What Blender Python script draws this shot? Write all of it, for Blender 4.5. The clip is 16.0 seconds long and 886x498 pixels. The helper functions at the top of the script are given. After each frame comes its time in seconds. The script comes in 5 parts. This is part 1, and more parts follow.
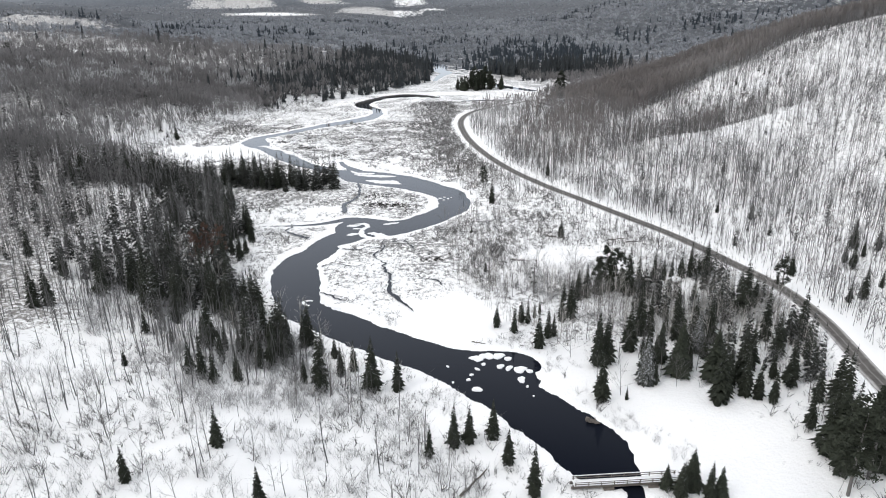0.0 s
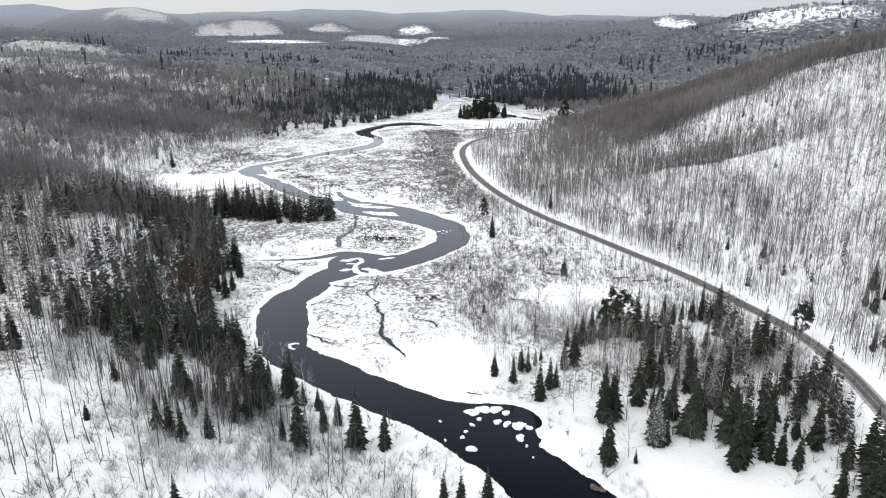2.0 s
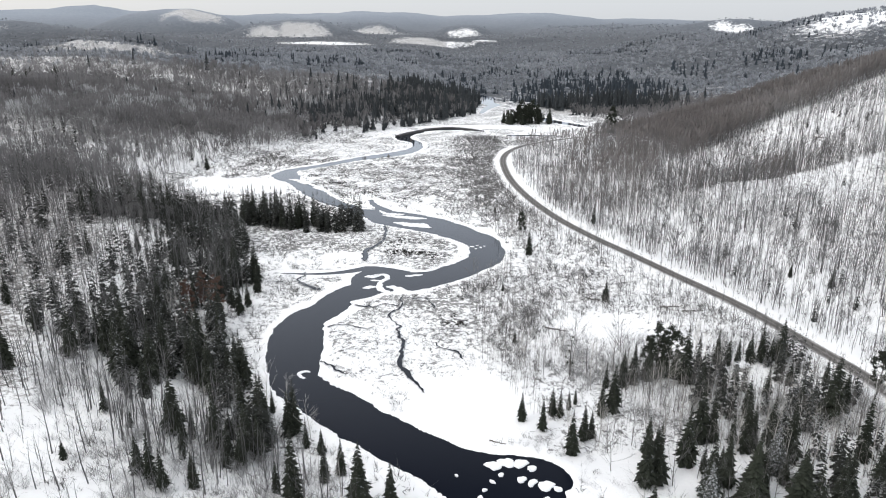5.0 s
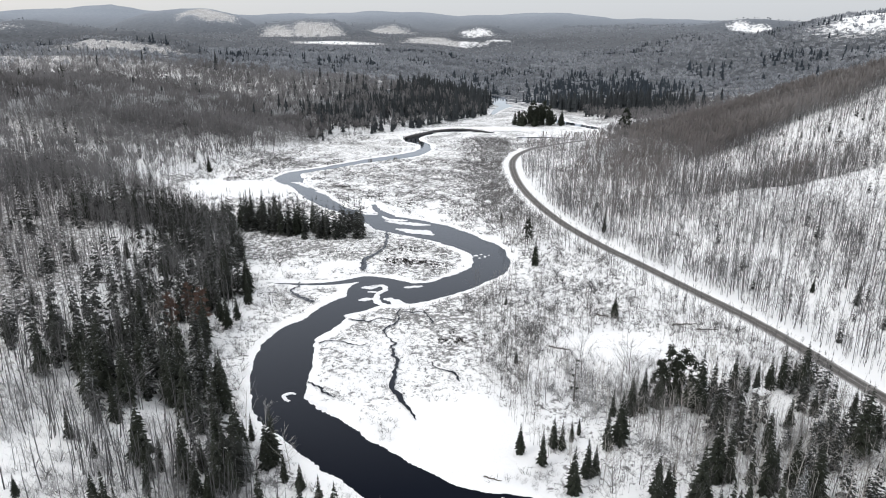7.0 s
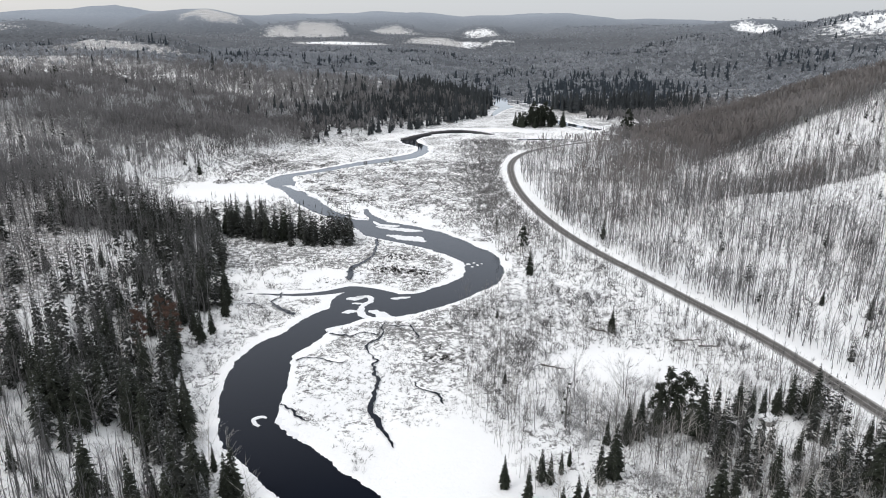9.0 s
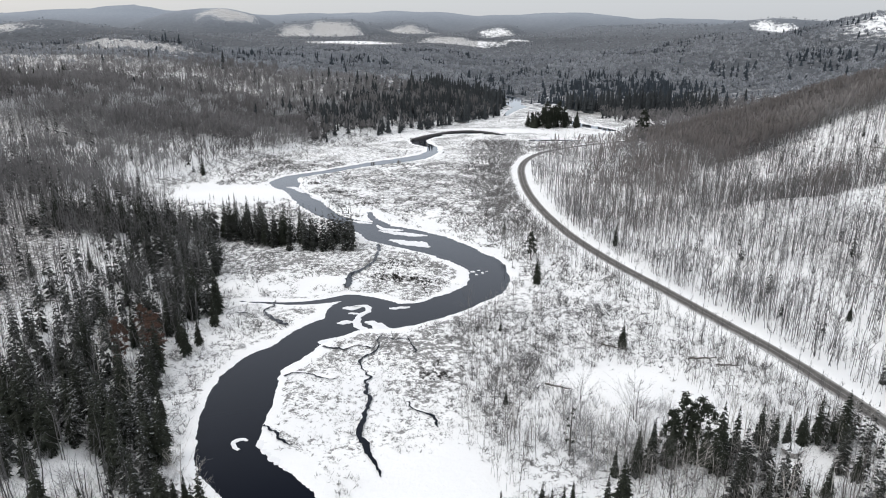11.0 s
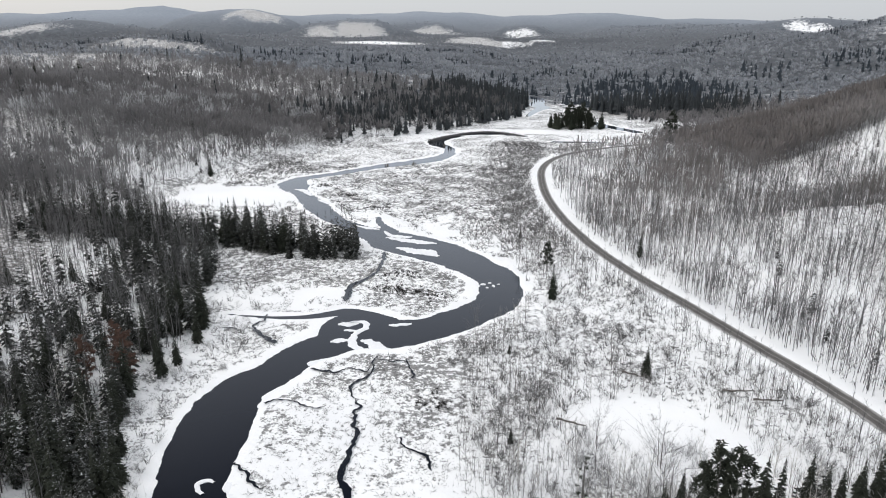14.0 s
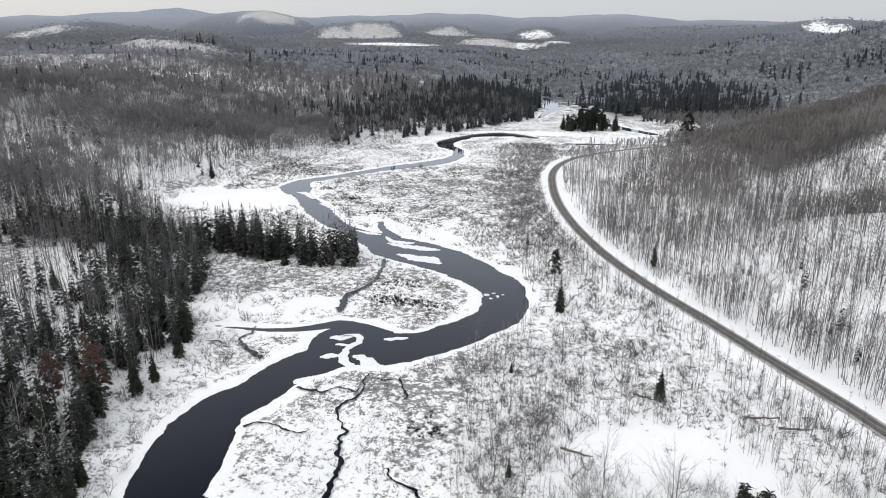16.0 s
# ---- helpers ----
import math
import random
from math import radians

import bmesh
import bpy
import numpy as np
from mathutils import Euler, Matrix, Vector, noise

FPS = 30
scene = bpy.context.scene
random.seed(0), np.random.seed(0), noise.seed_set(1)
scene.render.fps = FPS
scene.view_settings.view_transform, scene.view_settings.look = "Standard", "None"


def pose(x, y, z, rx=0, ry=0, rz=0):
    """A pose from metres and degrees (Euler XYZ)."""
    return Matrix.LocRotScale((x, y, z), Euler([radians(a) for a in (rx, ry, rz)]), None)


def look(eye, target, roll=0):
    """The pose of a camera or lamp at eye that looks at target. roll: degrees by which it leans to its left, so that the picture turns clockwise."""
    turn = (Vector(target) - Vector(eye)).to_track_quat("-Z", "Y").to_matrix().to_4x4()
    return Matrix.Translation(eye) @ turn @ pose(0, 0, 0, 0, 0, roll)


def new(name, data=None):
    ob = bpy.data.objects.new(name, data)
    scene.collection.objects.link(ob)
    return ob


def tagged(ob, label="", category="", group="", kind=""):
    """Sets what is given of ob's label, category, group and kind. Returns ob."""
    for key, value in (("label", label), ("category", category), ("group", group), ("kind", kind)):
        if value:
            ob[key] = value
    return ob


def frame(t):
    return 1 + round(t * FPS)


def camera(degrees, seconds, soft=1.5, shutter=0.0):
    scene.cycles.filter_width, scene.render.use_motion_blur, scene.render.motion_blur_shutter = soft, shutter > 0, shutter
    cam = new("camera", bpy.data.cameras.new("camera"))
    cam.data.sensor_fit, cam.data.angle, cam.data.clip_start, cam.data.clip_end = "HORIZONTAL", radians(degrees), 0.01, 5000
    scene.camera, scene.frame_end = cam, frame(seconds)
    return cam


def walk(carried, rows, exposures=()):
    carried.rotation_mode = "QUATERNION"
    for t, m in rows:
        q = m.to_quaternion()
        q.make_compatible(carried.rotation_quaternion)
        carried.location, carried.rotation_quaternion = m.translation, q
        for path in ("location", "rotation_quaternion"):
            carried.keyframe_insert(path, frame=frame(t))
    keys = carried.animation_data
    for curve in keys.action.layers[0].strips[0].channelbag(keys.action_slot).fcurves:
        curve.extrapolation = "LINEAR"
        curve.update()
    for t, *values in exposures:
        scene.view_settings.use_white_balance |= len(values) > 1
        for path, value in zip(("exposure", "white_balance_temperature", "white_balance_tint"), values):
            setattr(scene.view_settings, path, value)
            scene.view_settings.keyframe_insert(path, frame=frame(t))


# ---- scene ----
cam = camera(68.0, 16.0, soft=1.0)
PATH = [
    (0, (0.0, 0.0, 70.0), (6.92, 93.59, 35.45), -0.70),
    (0.5, (0.59, 2.56, 69.93), (7.69, 96.73, 37.04), -0.58),
    (1, (1.21, 5.02, 70.08), (8.49, 99.7, 38.74), -0.43),
    (1.5, (1.94, 7.52, 70.1), (9.14, 102.34, 39.14), -0.41),
    (2, (2.73, 10.15, 70.04), (9.24, 105.05, 39.17), -0.32),
    (2.5, (3.49, 12.77, 70.03), (8.7, 107.77, 39.25), -0.23),
    (3, (4.2, 15.27, 69.98), (8.18, 110.37, 39.33), -0.17),
    (3.5, (4.93, 17.86, 69.96), (7.68, 113.04, 39.41), -0.09),
    (4, (5.58, 20.48, 69.94), (7.12, 115.69, 39.4), -0.01),
    (4.5, (6.35, 23.02, 69.94), (7.08, 118.24, 39.41), 0.02),
    (5, (7.16, 25.59, 69.9), (7.16, 120.83, 39.41), 0.11),
    (7.5, (11.67, 38.28, 69.88), (9.49, 133.48, 39.36), 0.17),
    (8, (12.68, 40.68, 69.74), (10.42, 135.9, 39.25), 0.17),
    (8.5, (13.71, 43.24, 69.53), (11.37, 138.46, 39.08), 0.18),
    (11, (17.76, 55.55, 68.49), (13.0, 150.67, 37.99), 0.22),
    (11.5, (18.38, 58.16, 68.13), (13.0, 153.25, 37.65), 0.22),
    (12, (19.05, 60.85, 67.82), (13.13, 155.9, 37.33), 0.20),
    (12.5, (19.62, 63.52, 67.41), (13.08, 158.54, 36.95), 0.19),
    (13, (20.23, 66.12, 67.06), (13.06, 161.11, 36.65), 0.18),
    (13.5, (20.74, 68.75, 66.71), (12.99, 163.7, 36.31), 0.21),
    (14, (21.35, 71.31, 66.33), (12.99, 166.22, 35.96), 0.22),
    (14.5, (22.09, 74.02, 65.91), (13.28, 168.89, 35.55), 0.21),
    (15, (22.8, 76.54, 65.54), (13.41, 171.39, 35.27), 0.19),
    (15.5, (23.4, 79.18, 65.2), (13.44, 174.0, 35.03), 0.15),
    (16, (23.7, 81.99, 64.82), (13.28, 176.77, 34.69), 0.19),
]
walk(cam, [(t, look(eye, target, roll)) for t, eye, target, roll in PATH], exposures=((0, 0.03), (1.5, 0.07), (4.5, 0.09), (8.0, -0.05), (12.5, -0.10), (16, -0.09)))

# ------------------------------------------------------------------ light: a bright overcast winter sky
world = bpy.data.worlds.new("overcast_sky")
scene.world = world
world.use_nodes = True
wt = world.node_tree
sky = wt.nodes.new("ShaderNodeTexSky")
sky.sky_type = "NISHITA"
sky.sun_disc = False
sky.sun_elevation = radians(38)
sky.sun_rotation = radians(-60)
sky.air_density, sky.dust_density, sky.ozone_density = 1.0, 3.0, 1.0
# cloud veil: pale grey, brighter overhead than at the horizon
geo = wt.nodes.new("ShaderNodeTexCoord")
split = wt.nodes.new("ShaderNodeSeparateXYZ")
wt.links.new(geo.outputs["Generated"], split.inputs[0])
veil = wt.nodes.new("ShaderNodeValToRGB")
veil.color_ramp.elements[0].position, veil.color_ramp.elements[0].color = 0.0, (0.50, 0.523, 0.556, 1)
veil.color_ramp.elements[1].position, veil.color_ramp.elements[1].color = 0.75, (0.86, 0.880, 0.915, 1)
wt.links.new(split.outputs[2], veil.inputs["Fac"])
scaled = wt.nodes.new("ShaderNodeVectorMath")
scaled.operation = "SCALE"
scaled.inputs["Scale"].default_value = 9.0
wt.links.new(veil.outputs["Color"], scaled.inputs[0])
blend = wt.nodes.new("ShaderNodeMix")
blend.data_type = "RGBA"
blend.inputs[0].default_value = 0.85
wt.links.new(sky.outputs["Color"], blend.inputs[6])
wt.links.new(scaled.outputs["Vector"], blend.inputs[7])
wt.links.new(blend.outputs[2], wt.nodes["Background"].inputs["Color"])
wt.nodes["Background"].inputs["Strength"].default_value = 0.15
sun_data = bpy.data.lights.new("sun", "SUN")
sun_data.energy, sun_data.angle, sun_data.color = 0.9, radians(16), (1.0, 0.97, 0.93)
sun = new("sun", sun_data)
sun.matrix_world = look((-80, 60, 90), (0, 110, 0))

# ------------------------------------------------------------------ materials


def material(name, rough=0.8):
    m = bpy.data.materials.new(name)
    m.use_nodes = True
    t = m.node_tree
    b = t.nodes["Principled BSDF"]
    b.inputs["Roughness"].default_value = rough
    b.inputs["Specular IOR Level"].default_value = 0.2
    return m, t, b


def noise_node(t, scale, detail=4.0, rough=0.55, coord="Object"):
    co = t.nodes.new("ShaderNodeTexCoord")
    n = t.nodes.new("ShaderNodeTexNoise")
    n.inputs["Scale"].default_value, n.inputs["Detail"].default_value, n.inputs["Roughness"].default_value = scale, detail, rough
    t.links.new(co.outputs[coord], n.inputs["Vector"])
    return n.outputs["Fac"]


def ramp(t, fac, stops):
    r = t.nodes.new("ShaderNodeValToRGB")
    while len(r.color_ramp.elements) < len(stops):
        r.color_ramp.elements.new(0.5)
    for e, (p, c) in zip(r.color_ramp.elements, stops):
        e.position, e.color = p, (*c, 1)
    t.links.new(fac, r.inputs["Fac"])
    return r.outputs["Color"]


def mix(t, fac, a, b):
    m = t.nodes.new("ShaderNodeMix")
    m.data_type = "RGBA"
    for key, v in ((0, fac), (6, a), (7, b)):
        if isinstance(v, (int, float)):
            m.inputs[key].default_value = v
        elif isinstance(v, tuple):
            m.inputs[key].default_value = (*v, 1)
        else:
            t.links.new(v, m.inputs[key])
    return m.outputs[2]


def maths(t, op, a, b=0.0, clamp=False):
    m = t.nodes.new("ShaderNodeMath")
    m.operation, m.use_clamp = op, clamp
    for key, v in ((0, a), (1, b)):
        if isinstance(v, (int, float)):
            m.inputs[key].default_value = v
        else:
            t.links.new(v, m.inputs[key])
    return m.outputs[0]


def attribute(t, name):
    a = t.nodes.new("ShaderNodeAttribute")
    a.attribute_name = name
    return a.outputs["Fac"]


def bump(t, b, height, strength, distance):
    n = t.nodes.new("ShaderNodeBump")
    n.inputs["Strength"].default_value, n.inputs["Distance"].default_value = strength, distance
    t.links.new(height, n.inputs["Height"])
    t.links.new(n.outputs["Normal"], b.inputs["Normal"])


def ground_material():
    m, t, b = material("snow_ground", 0.75)
    clean = ramp(t, noise_node(t, 0.05, 5), [(0.3, (0.89, 0.893, 0.90)), (0.7, (0.95, 0.947, 0.94))])
    sedge = ramp(t, noise_node(t, 2.4, 7, 0.8), [(0.30, (0.05, 0.049, 0.048)), (0.66, (0.38, 0.375, 0.37))])
    # dead sedge and heather tops that show through the snow of the bog
    fine = maths(t, "ADD", maths(t, "MULTIPLY", noise_node(t, 0.55, 7, 0.74), 0.62), maths(t, "MULTIPLY", noise_node(t, 2.0, 7, 0.75), 0.38))
    coarse = noise_node(t, 0.08, 3, 0.5)
    show = maths(t, "ADD", fine, maths(t, "MULTIPLY", maths(t, "SUBTRACT", coarse, 0.5), 0.22))
    level = maths(t, "SUBTRACT", show, maths(t, "SUBTRACT", 0.93, maths(t, "MULTIPLY", attribute(t, "sedge"), 0.445)))
    fac = maths(t, "MULTIPLY", level, 26.0, True)
    col = mix(t, fac, clean, sedge)
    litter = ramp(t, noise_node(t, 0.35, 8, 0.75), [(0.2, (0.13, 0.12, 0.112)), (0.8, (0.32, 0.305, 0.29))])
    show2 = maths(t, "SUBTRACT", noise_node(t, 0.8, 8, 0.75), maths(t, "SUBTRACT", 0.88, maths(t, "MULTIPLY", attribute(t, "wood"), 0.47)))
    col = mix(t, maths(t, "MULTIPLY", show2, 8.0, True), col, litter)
    # young growth hides the forest floor; its colour holds distance haze, paler with height
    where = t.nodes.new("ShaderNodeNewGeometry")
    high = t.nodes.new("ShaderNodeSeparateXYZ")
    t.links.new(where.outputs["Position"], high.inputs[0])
    height_haze = maths(t, "MULTIPLY", maths(t, "SUBTRACT", high.outputs[2], 70.0), 0.0075, True)
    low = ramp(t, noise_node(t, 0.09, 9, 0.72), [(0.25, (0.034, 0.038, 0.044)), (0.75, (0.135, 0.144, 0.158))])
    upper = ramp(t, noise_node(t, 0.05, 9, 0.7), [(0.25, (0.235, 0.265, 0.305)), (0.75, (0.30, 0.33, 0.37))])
    growth = mix(t, height_haze, low, upper)
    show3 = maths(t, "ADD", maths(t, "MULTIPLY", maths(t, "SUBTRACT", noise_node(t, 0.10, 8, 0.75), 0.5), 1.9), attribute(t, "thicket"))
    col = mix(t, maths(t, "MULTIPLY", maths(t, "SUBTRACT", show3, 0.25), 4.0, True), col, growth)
    t.links.new(col, b.inputs["Base Color"])
    bump(t, b, noise_node(t, 1.2, 6, 0.62), 0.55, 0.55)
    return m


def water_material():
    m, t, b = material("river_water", 0.5)
    b.inputs["Base Color"].default_value = (0.009, 0.011, 0.017, 1)
    b.inputs["Specular IOR Level"].default_value = 0.0
    gloss = t.nodes.new("ShaderNodeBsdfGlossy")
    gloss.inputs["Roughness"].default_value = 0.04
    gloss.inputs["Color"].default_value = (0.90, 0.94, 1.0, 1)
    fres = t.nodes.new("ShaderNodeFresnel")
    fres.inputs["IOR"].default_value = 1.33
    both = t.nodes.new("ShaderNodeMixShader")
    t.links.new(maths(t, "SUBTRACT", maths(t, "MULTIPLY", fres.outputs[0], 1.75), 0.064, True), both.inputs[0])
    t.links.new(b.outputs[0], both.inputs[1])
    t.links.new(gloss.outputs[0], both.inputs[2])
    t.links.new(both.outputs[0], t.nodes["Material Output"].inputs["Surface"])
    bump(t, gloss, noise_node(t, 1.6, 3, 0.5), 0.02, 0.05)
    return m


def road_material():
    m, t, b = material("salted_asphalt", 0.7)
    across = attribute(t, "across")
    wet = ramp(t, noise_node(t, 0.5, 6, 0.6), [(0.3, (0.075, 0.070, 0.066)), (0.8, (0.16, 0.15, 0.142))])
    slush = ramp(t, noise_node(t, 0.8, 5, 0.6), [(0.3, (0.28, 0.27, 0.26)), (0.7, (0.50, 0.49, 0.48))])
    wob = maths(t, "MULTIPLY", maths(t, "SUBTRACT", noise_node(t, 0.22, 5, 0.6), 0.5), 0.5)
    a = maths(t, "ABSOLUTE", maths(t, "ADD", across, wob))
    rim = maths(t, "MULTIPLY", maths(t, "SUBTRACT", a, 0.6), 4.0, True)
    ridge = maths(t, "MULTIPLY", maths(t, "SUBTRACT", 0.14, a), 2.6, True)
    fac = maths(t, "ADD", rim, ridge, True)
    t.links.new(mix(t, fac, wet, slush), b.inputs["Base Color"])
    return m


def foliage_material(name, dark, light, snow):
    m, t, b = material(name, 0.75)
    info = t.nodes.new("ShaderNodeObjectInfo")
    geo = t.nodes.new("ShaderNodeNewGeometry")
    col = ramp(t, noise_node(t, 1.7, 4, 0.6), [(0.25, dark), (0.8, light)])
    rnd = maths(t, "ADD", maths(t, "MULTIPLY", geo.outputs["Random Per Island"], 0.6), maths(t, "MULTIPLY", info.outputs["Random"], 0.4))
    col = mix(t, maths(t, "MULTIPLY", rnd, 0.5), col, tuple(min(1, 1.6 * c) for c in light))
    sep = t.nodes.new("ShaderNodeSeparateXYZ")
    t.links.new(geo.outputs["Normal"], sep.inputs[0])
    up = maths(t, "ABSOLUTE", sep.outputs[2])
    mood = attribute(t, "mood")
    col = mix(t, maths(t, "MULTIPLY", mood, 0.25), col, tuple(1.5 * c for c in light))
    lean = maths(t, "ADD", maths(t, "MULTIPLY", up, 0.25), maths(t, "MULTIPLY", mood, 0.10))
    dust = maths(t, "MULTIPLY", maths(t, "SUBTRACT", maths(t, "ADD", lean, noise_node(t, 2.6, 5, 0.8)), 0.985 - snow), 9.0, True)
    t.links.new(mix(t, dust, col, (0.62, 0.63, 0.65)), b.inputs["Base Color"])
    return m


def bark_material(name, dark, light, tips=0.55, hazed=False):
    m, t, b = material(name, 0.85)
    geo = t.nodes.new("ShaderNodeNewGeometry")
    col = ramp(t, noise_node(t, 3.0, 5, 0.65), [(0.25, dark), (0.8, light)])
    col = mix(t, maths(t, "MULTIPLY", geo.outputs["Random Per Island"], 0.4), col, light)
    # Paler towards the top: thin twigs, and crown shading put into the colour.
    col = mix(t, maths(t, "MULTIPLY", attribute(t, "reach"), tips), col, tuple(1.35 * c for c in light))
    # Pale blue distance haze mixed into the colour, stronger on higher ground.
    if hazed:
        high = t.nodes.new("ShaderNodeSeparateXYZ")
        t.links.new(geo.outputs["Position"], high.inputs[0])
        height_haze = maths(t, "MULTIPLY", maths(t, "SUBTRACT", high.outputs[2], 70.0), 0.0075, True)
        col = mix(t, maths(t, "MULTIPLY", height_haze, 0.85), col, (0.195, 0.222, 0.262))
    t.links.new(mix(t, maths(t, "MULTIPLY", attribute(t, "frost"), 0.6), col, tuple(min(0.62, 1.15 * c + 0.12) for c in light)), b.inputs["Base Color"])
    return m


SNOW_GROUND = ground_material()
WATER = water_material()
ASPHALT = road_material()
SPRUCE = foliage_material("spruce_needles", (0.007, 0.009, 0.006), (0.024, 0.028, 0.019), 0.19)
SNOWY_SPRUCE = foliage_material("snowy_spruce_needles", (0.014, 0.017, 0.015), (0.04, 0.044, 0.037), 0.30)
PINE = foliage_material("pine_needles", (0.013, 0.017, 0.012), (0.036, 0.041, 0.029), 0.08)
LARCH = foliage_material("rusty_needles", (0.05, 0.030, 0.024), (0.115, 0.068, 0.052), 0.0)
PLAIN_SPRUCE = foliage_material("shaded_spruce_needles", (0.007, 0.008, 0.007), (0.021, 0.023, 0.019), 0.15)
# Middle and far needles: bluish distance haze is mixed into the colours.
WALL_SPRUCE = foliage_material("mid_hazed_needles", (0.016, 0.019, 0.021), (0.042, 0.047, 0.05), 0.12)
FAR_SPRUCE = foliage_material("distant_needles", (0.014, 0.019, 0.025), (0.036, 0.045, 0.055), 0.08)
BARK = bark_material("grey_bark", (0.05, 0.046, 0.044), (0.22, 0.21, 0.20))
TWIG = bark_material("bare_twigs", (0.085, 0.082, 0.081), (0.21, 0.204, 0.202))
# Frosted far twigs; bluish distance haze is in their colour too.
FAR_TWIG = bark_material("frosted_hazed_twigs", (0.045, 0.050, 0.060), (0.29, 0.303, 0.325), 0.8, True)
SLOPE_BARK = bark_material("slope_bark", (0.045, 0.044, 0.045), (0.20, 0.197, 0.197), 0.6)
LOG = bark_material("weathered_log", (0.06, 0.05, 0.045), (0.20, 0.18, 0.16))
DARK_BARK = bark_material("dark_bark", (0.038, 0.037, 0.038), (0.13, 0.128, 0.129))
BIRCH = bark_material("pale_birch_bark", (0.30, 0.28, 0.26), (0.60, 0.58, 0.55))
CROWN_TWIG = bark_material("brown_twigs", (0.062, 0.056, 0.053), (0.178, 0.163, 0.156), 0.7)
GREY_CROWN = bark_material("grey_brown_twigs", (0.048, 0.045, 0.045), (0.160, 0.153, 0.153), 0.7)
FROSTED = bark_material("frosted_brush", (0.16, 0.157, 0.157), (0.42, 0.42, 0.425))
HEATH_TWIG = bark_material("dark_heath_twigs", (0.018, 0.016, 0.015), (0.06, 0.055, 0.052), 0.2)
BRUSH = bark_material("grey_brush", (0.06, 0.058, 0.057), (0.18, 0.176, 0.173))

# ------------------------------------------------------------------ the lie of the land


def smooth(a, b, v):
    v = np.clip((v - a) / (b - a), 0, 1)
    return v * v * (3 - 2 * v)


def spline(points, n=10):
    """A smooth line through rows of numbers."""
    p = np.array(points, float)
    q = np.vstack([2 * p[0] - p[1], p, 2 * p[-1] - p[-2]])
    t = np.linspace(0, 1, n, endpoint=False)[:, None]
    out = []
    for k in range(1, len(q) - 2):
        a, b, c, d = q[k - 1 : k + 3]
        out.append(0.5 * (2 * b + (c - a) * t + (2 * a - 5 * b + 4 * c - d) * t**2 + (3 * b - a - 3 * c + d) * t**3))
    return np.vstack(out + [p[-1:]])


def field(x, y, size, seed, octaves=4):
    """Smooth random field, about -1 to 1, by lattice interpolation."""
    out, amp, total = np.zeros_like(x, dtype=float), 1.0, 0.0
    for o in range(octaves):
        u, v = x / size + 17.3 * o + seed * 3.71, y / size - 9.1 * o + seed * 1.93
        i, j = np.floor(u).astype(np.int64), np.floor(v).astype(np.int64)
        f, g = u - i, v - j
        f, g = f * f * (3 - 2 * f), g * g * (3 - 2 * g)

        def h(a, b):
            k = (a * 374761393 + b * 668265263 + (seed * 31 + o) * 974634777) & 0x7FFFFFFF
            k = ((k ^ (k >> 13)) * 1274126177) & 0x7FFFFFFF
            return ((k ^ (k >> 16)) & 0xFFFF) / 32767.5 - 1
        out += amp * ((h(i, j) * (1 - f) + h(i + 1, j) * f) * (1 - g) + (h(i, j + 1) * (1 - f) + h(i + 1, j + 1) * f) * g)
        total, amp, size = total + amp, amp * 0.5, size * 0.5
    return out / total


def to_line(x, y, line):
    """Distance to a line of rows x, y, half-width: minus the half-width there."""
    best = np.full(x.shape, 1e9)
    for (ax, ay, aw), (bx, by, bw) in zip(line[:-1], line[1:]):
        near = (x > min(ax, bx) - 30) & (x < max(ax, bx) + 30) & (y > min(ay, by) - 30) & (y < max(ay, by) + 30)
        if not near.any():
            continue
        px, py = x[near] - ax, y[near] - ay
        dx, dy = bx - ax, by - ay
        s = np.clip((px * dx + py * dy) / (dx * dx + dy * dy + 1e-9), 0, 1)
        d = np.hypot(px - s * dx, py - s * dy) - (aw + s * (bw - aw))
        best[near] = np.minimum(best[near], d)
    return best


# centre line of the river: x, y, half of its width
LOWER_REACH = [(70, -110, 3), (62, -40, 3), (54, 5, 2.6), (47, 40, 2.2), (38, 66, 1.6), (34.6, 75, 1.6), (34.8, 79.5, 1.7), (34, 82.5, 2.6), (32.3, 85.5, 5.6), (30, 92, 7), (24.5, 101.5, 6.6), (20.7, 107.5, 6.8), (17.5, 115.2, 8.6), (9.5, 120.8, 6.2), (-5.6, 132.6, 5.7), (-14.5, 141.2, 6.0),
                (-22.8, 149.4, 5.3), (-26.1, 158, 6.0), (-27.6, 165.5, 6.6), (-29, 171, 6.6), (-29.4, 177.5, 6.1), (-28.2, 183.7, 5.7), (-24.5, 190.4, 5.4), (-21.2, 199, 5.5), (-15.5, 205.5, 6.2)]
UPPER_REACH = [(-10, 211, 7.6), (-3, 211.8, 7.6), (6, 215.9, 6.2),
                (13.7, 223.6, 5.9), (20.4, 232, 5.8), (22.3, 243, 6.0), (21.5, 252.5, 6.4), (15, 261.5, 7.4), (5.8, 272, 8.8), (-4.1, 279.5, 10.3), (-12.6, 285.2, 10.0), (-20.3, 292, 7.0), (-30.3, 300.4, 4.6),
                (-39.5, 309, 3.4), (-47, 319, 4.2), (-55.5, 334, 5), (-68, 355, 3.8), (-77, 371, 6.5), (-77, 386, 4), (-63, 401, 3.6), (-50, 417, 4), (-40, 428, 5), (-20, 446, 6), (-11, 466, 4), (-12, 490, 3),
                (-22, 510, 5), (-20, 532, 5), (-4, 556, 5), (20, 562, 4), (38, 552, 2)]
RIVER = spline(LOWER_REACH + UPPER_REACH, 8)
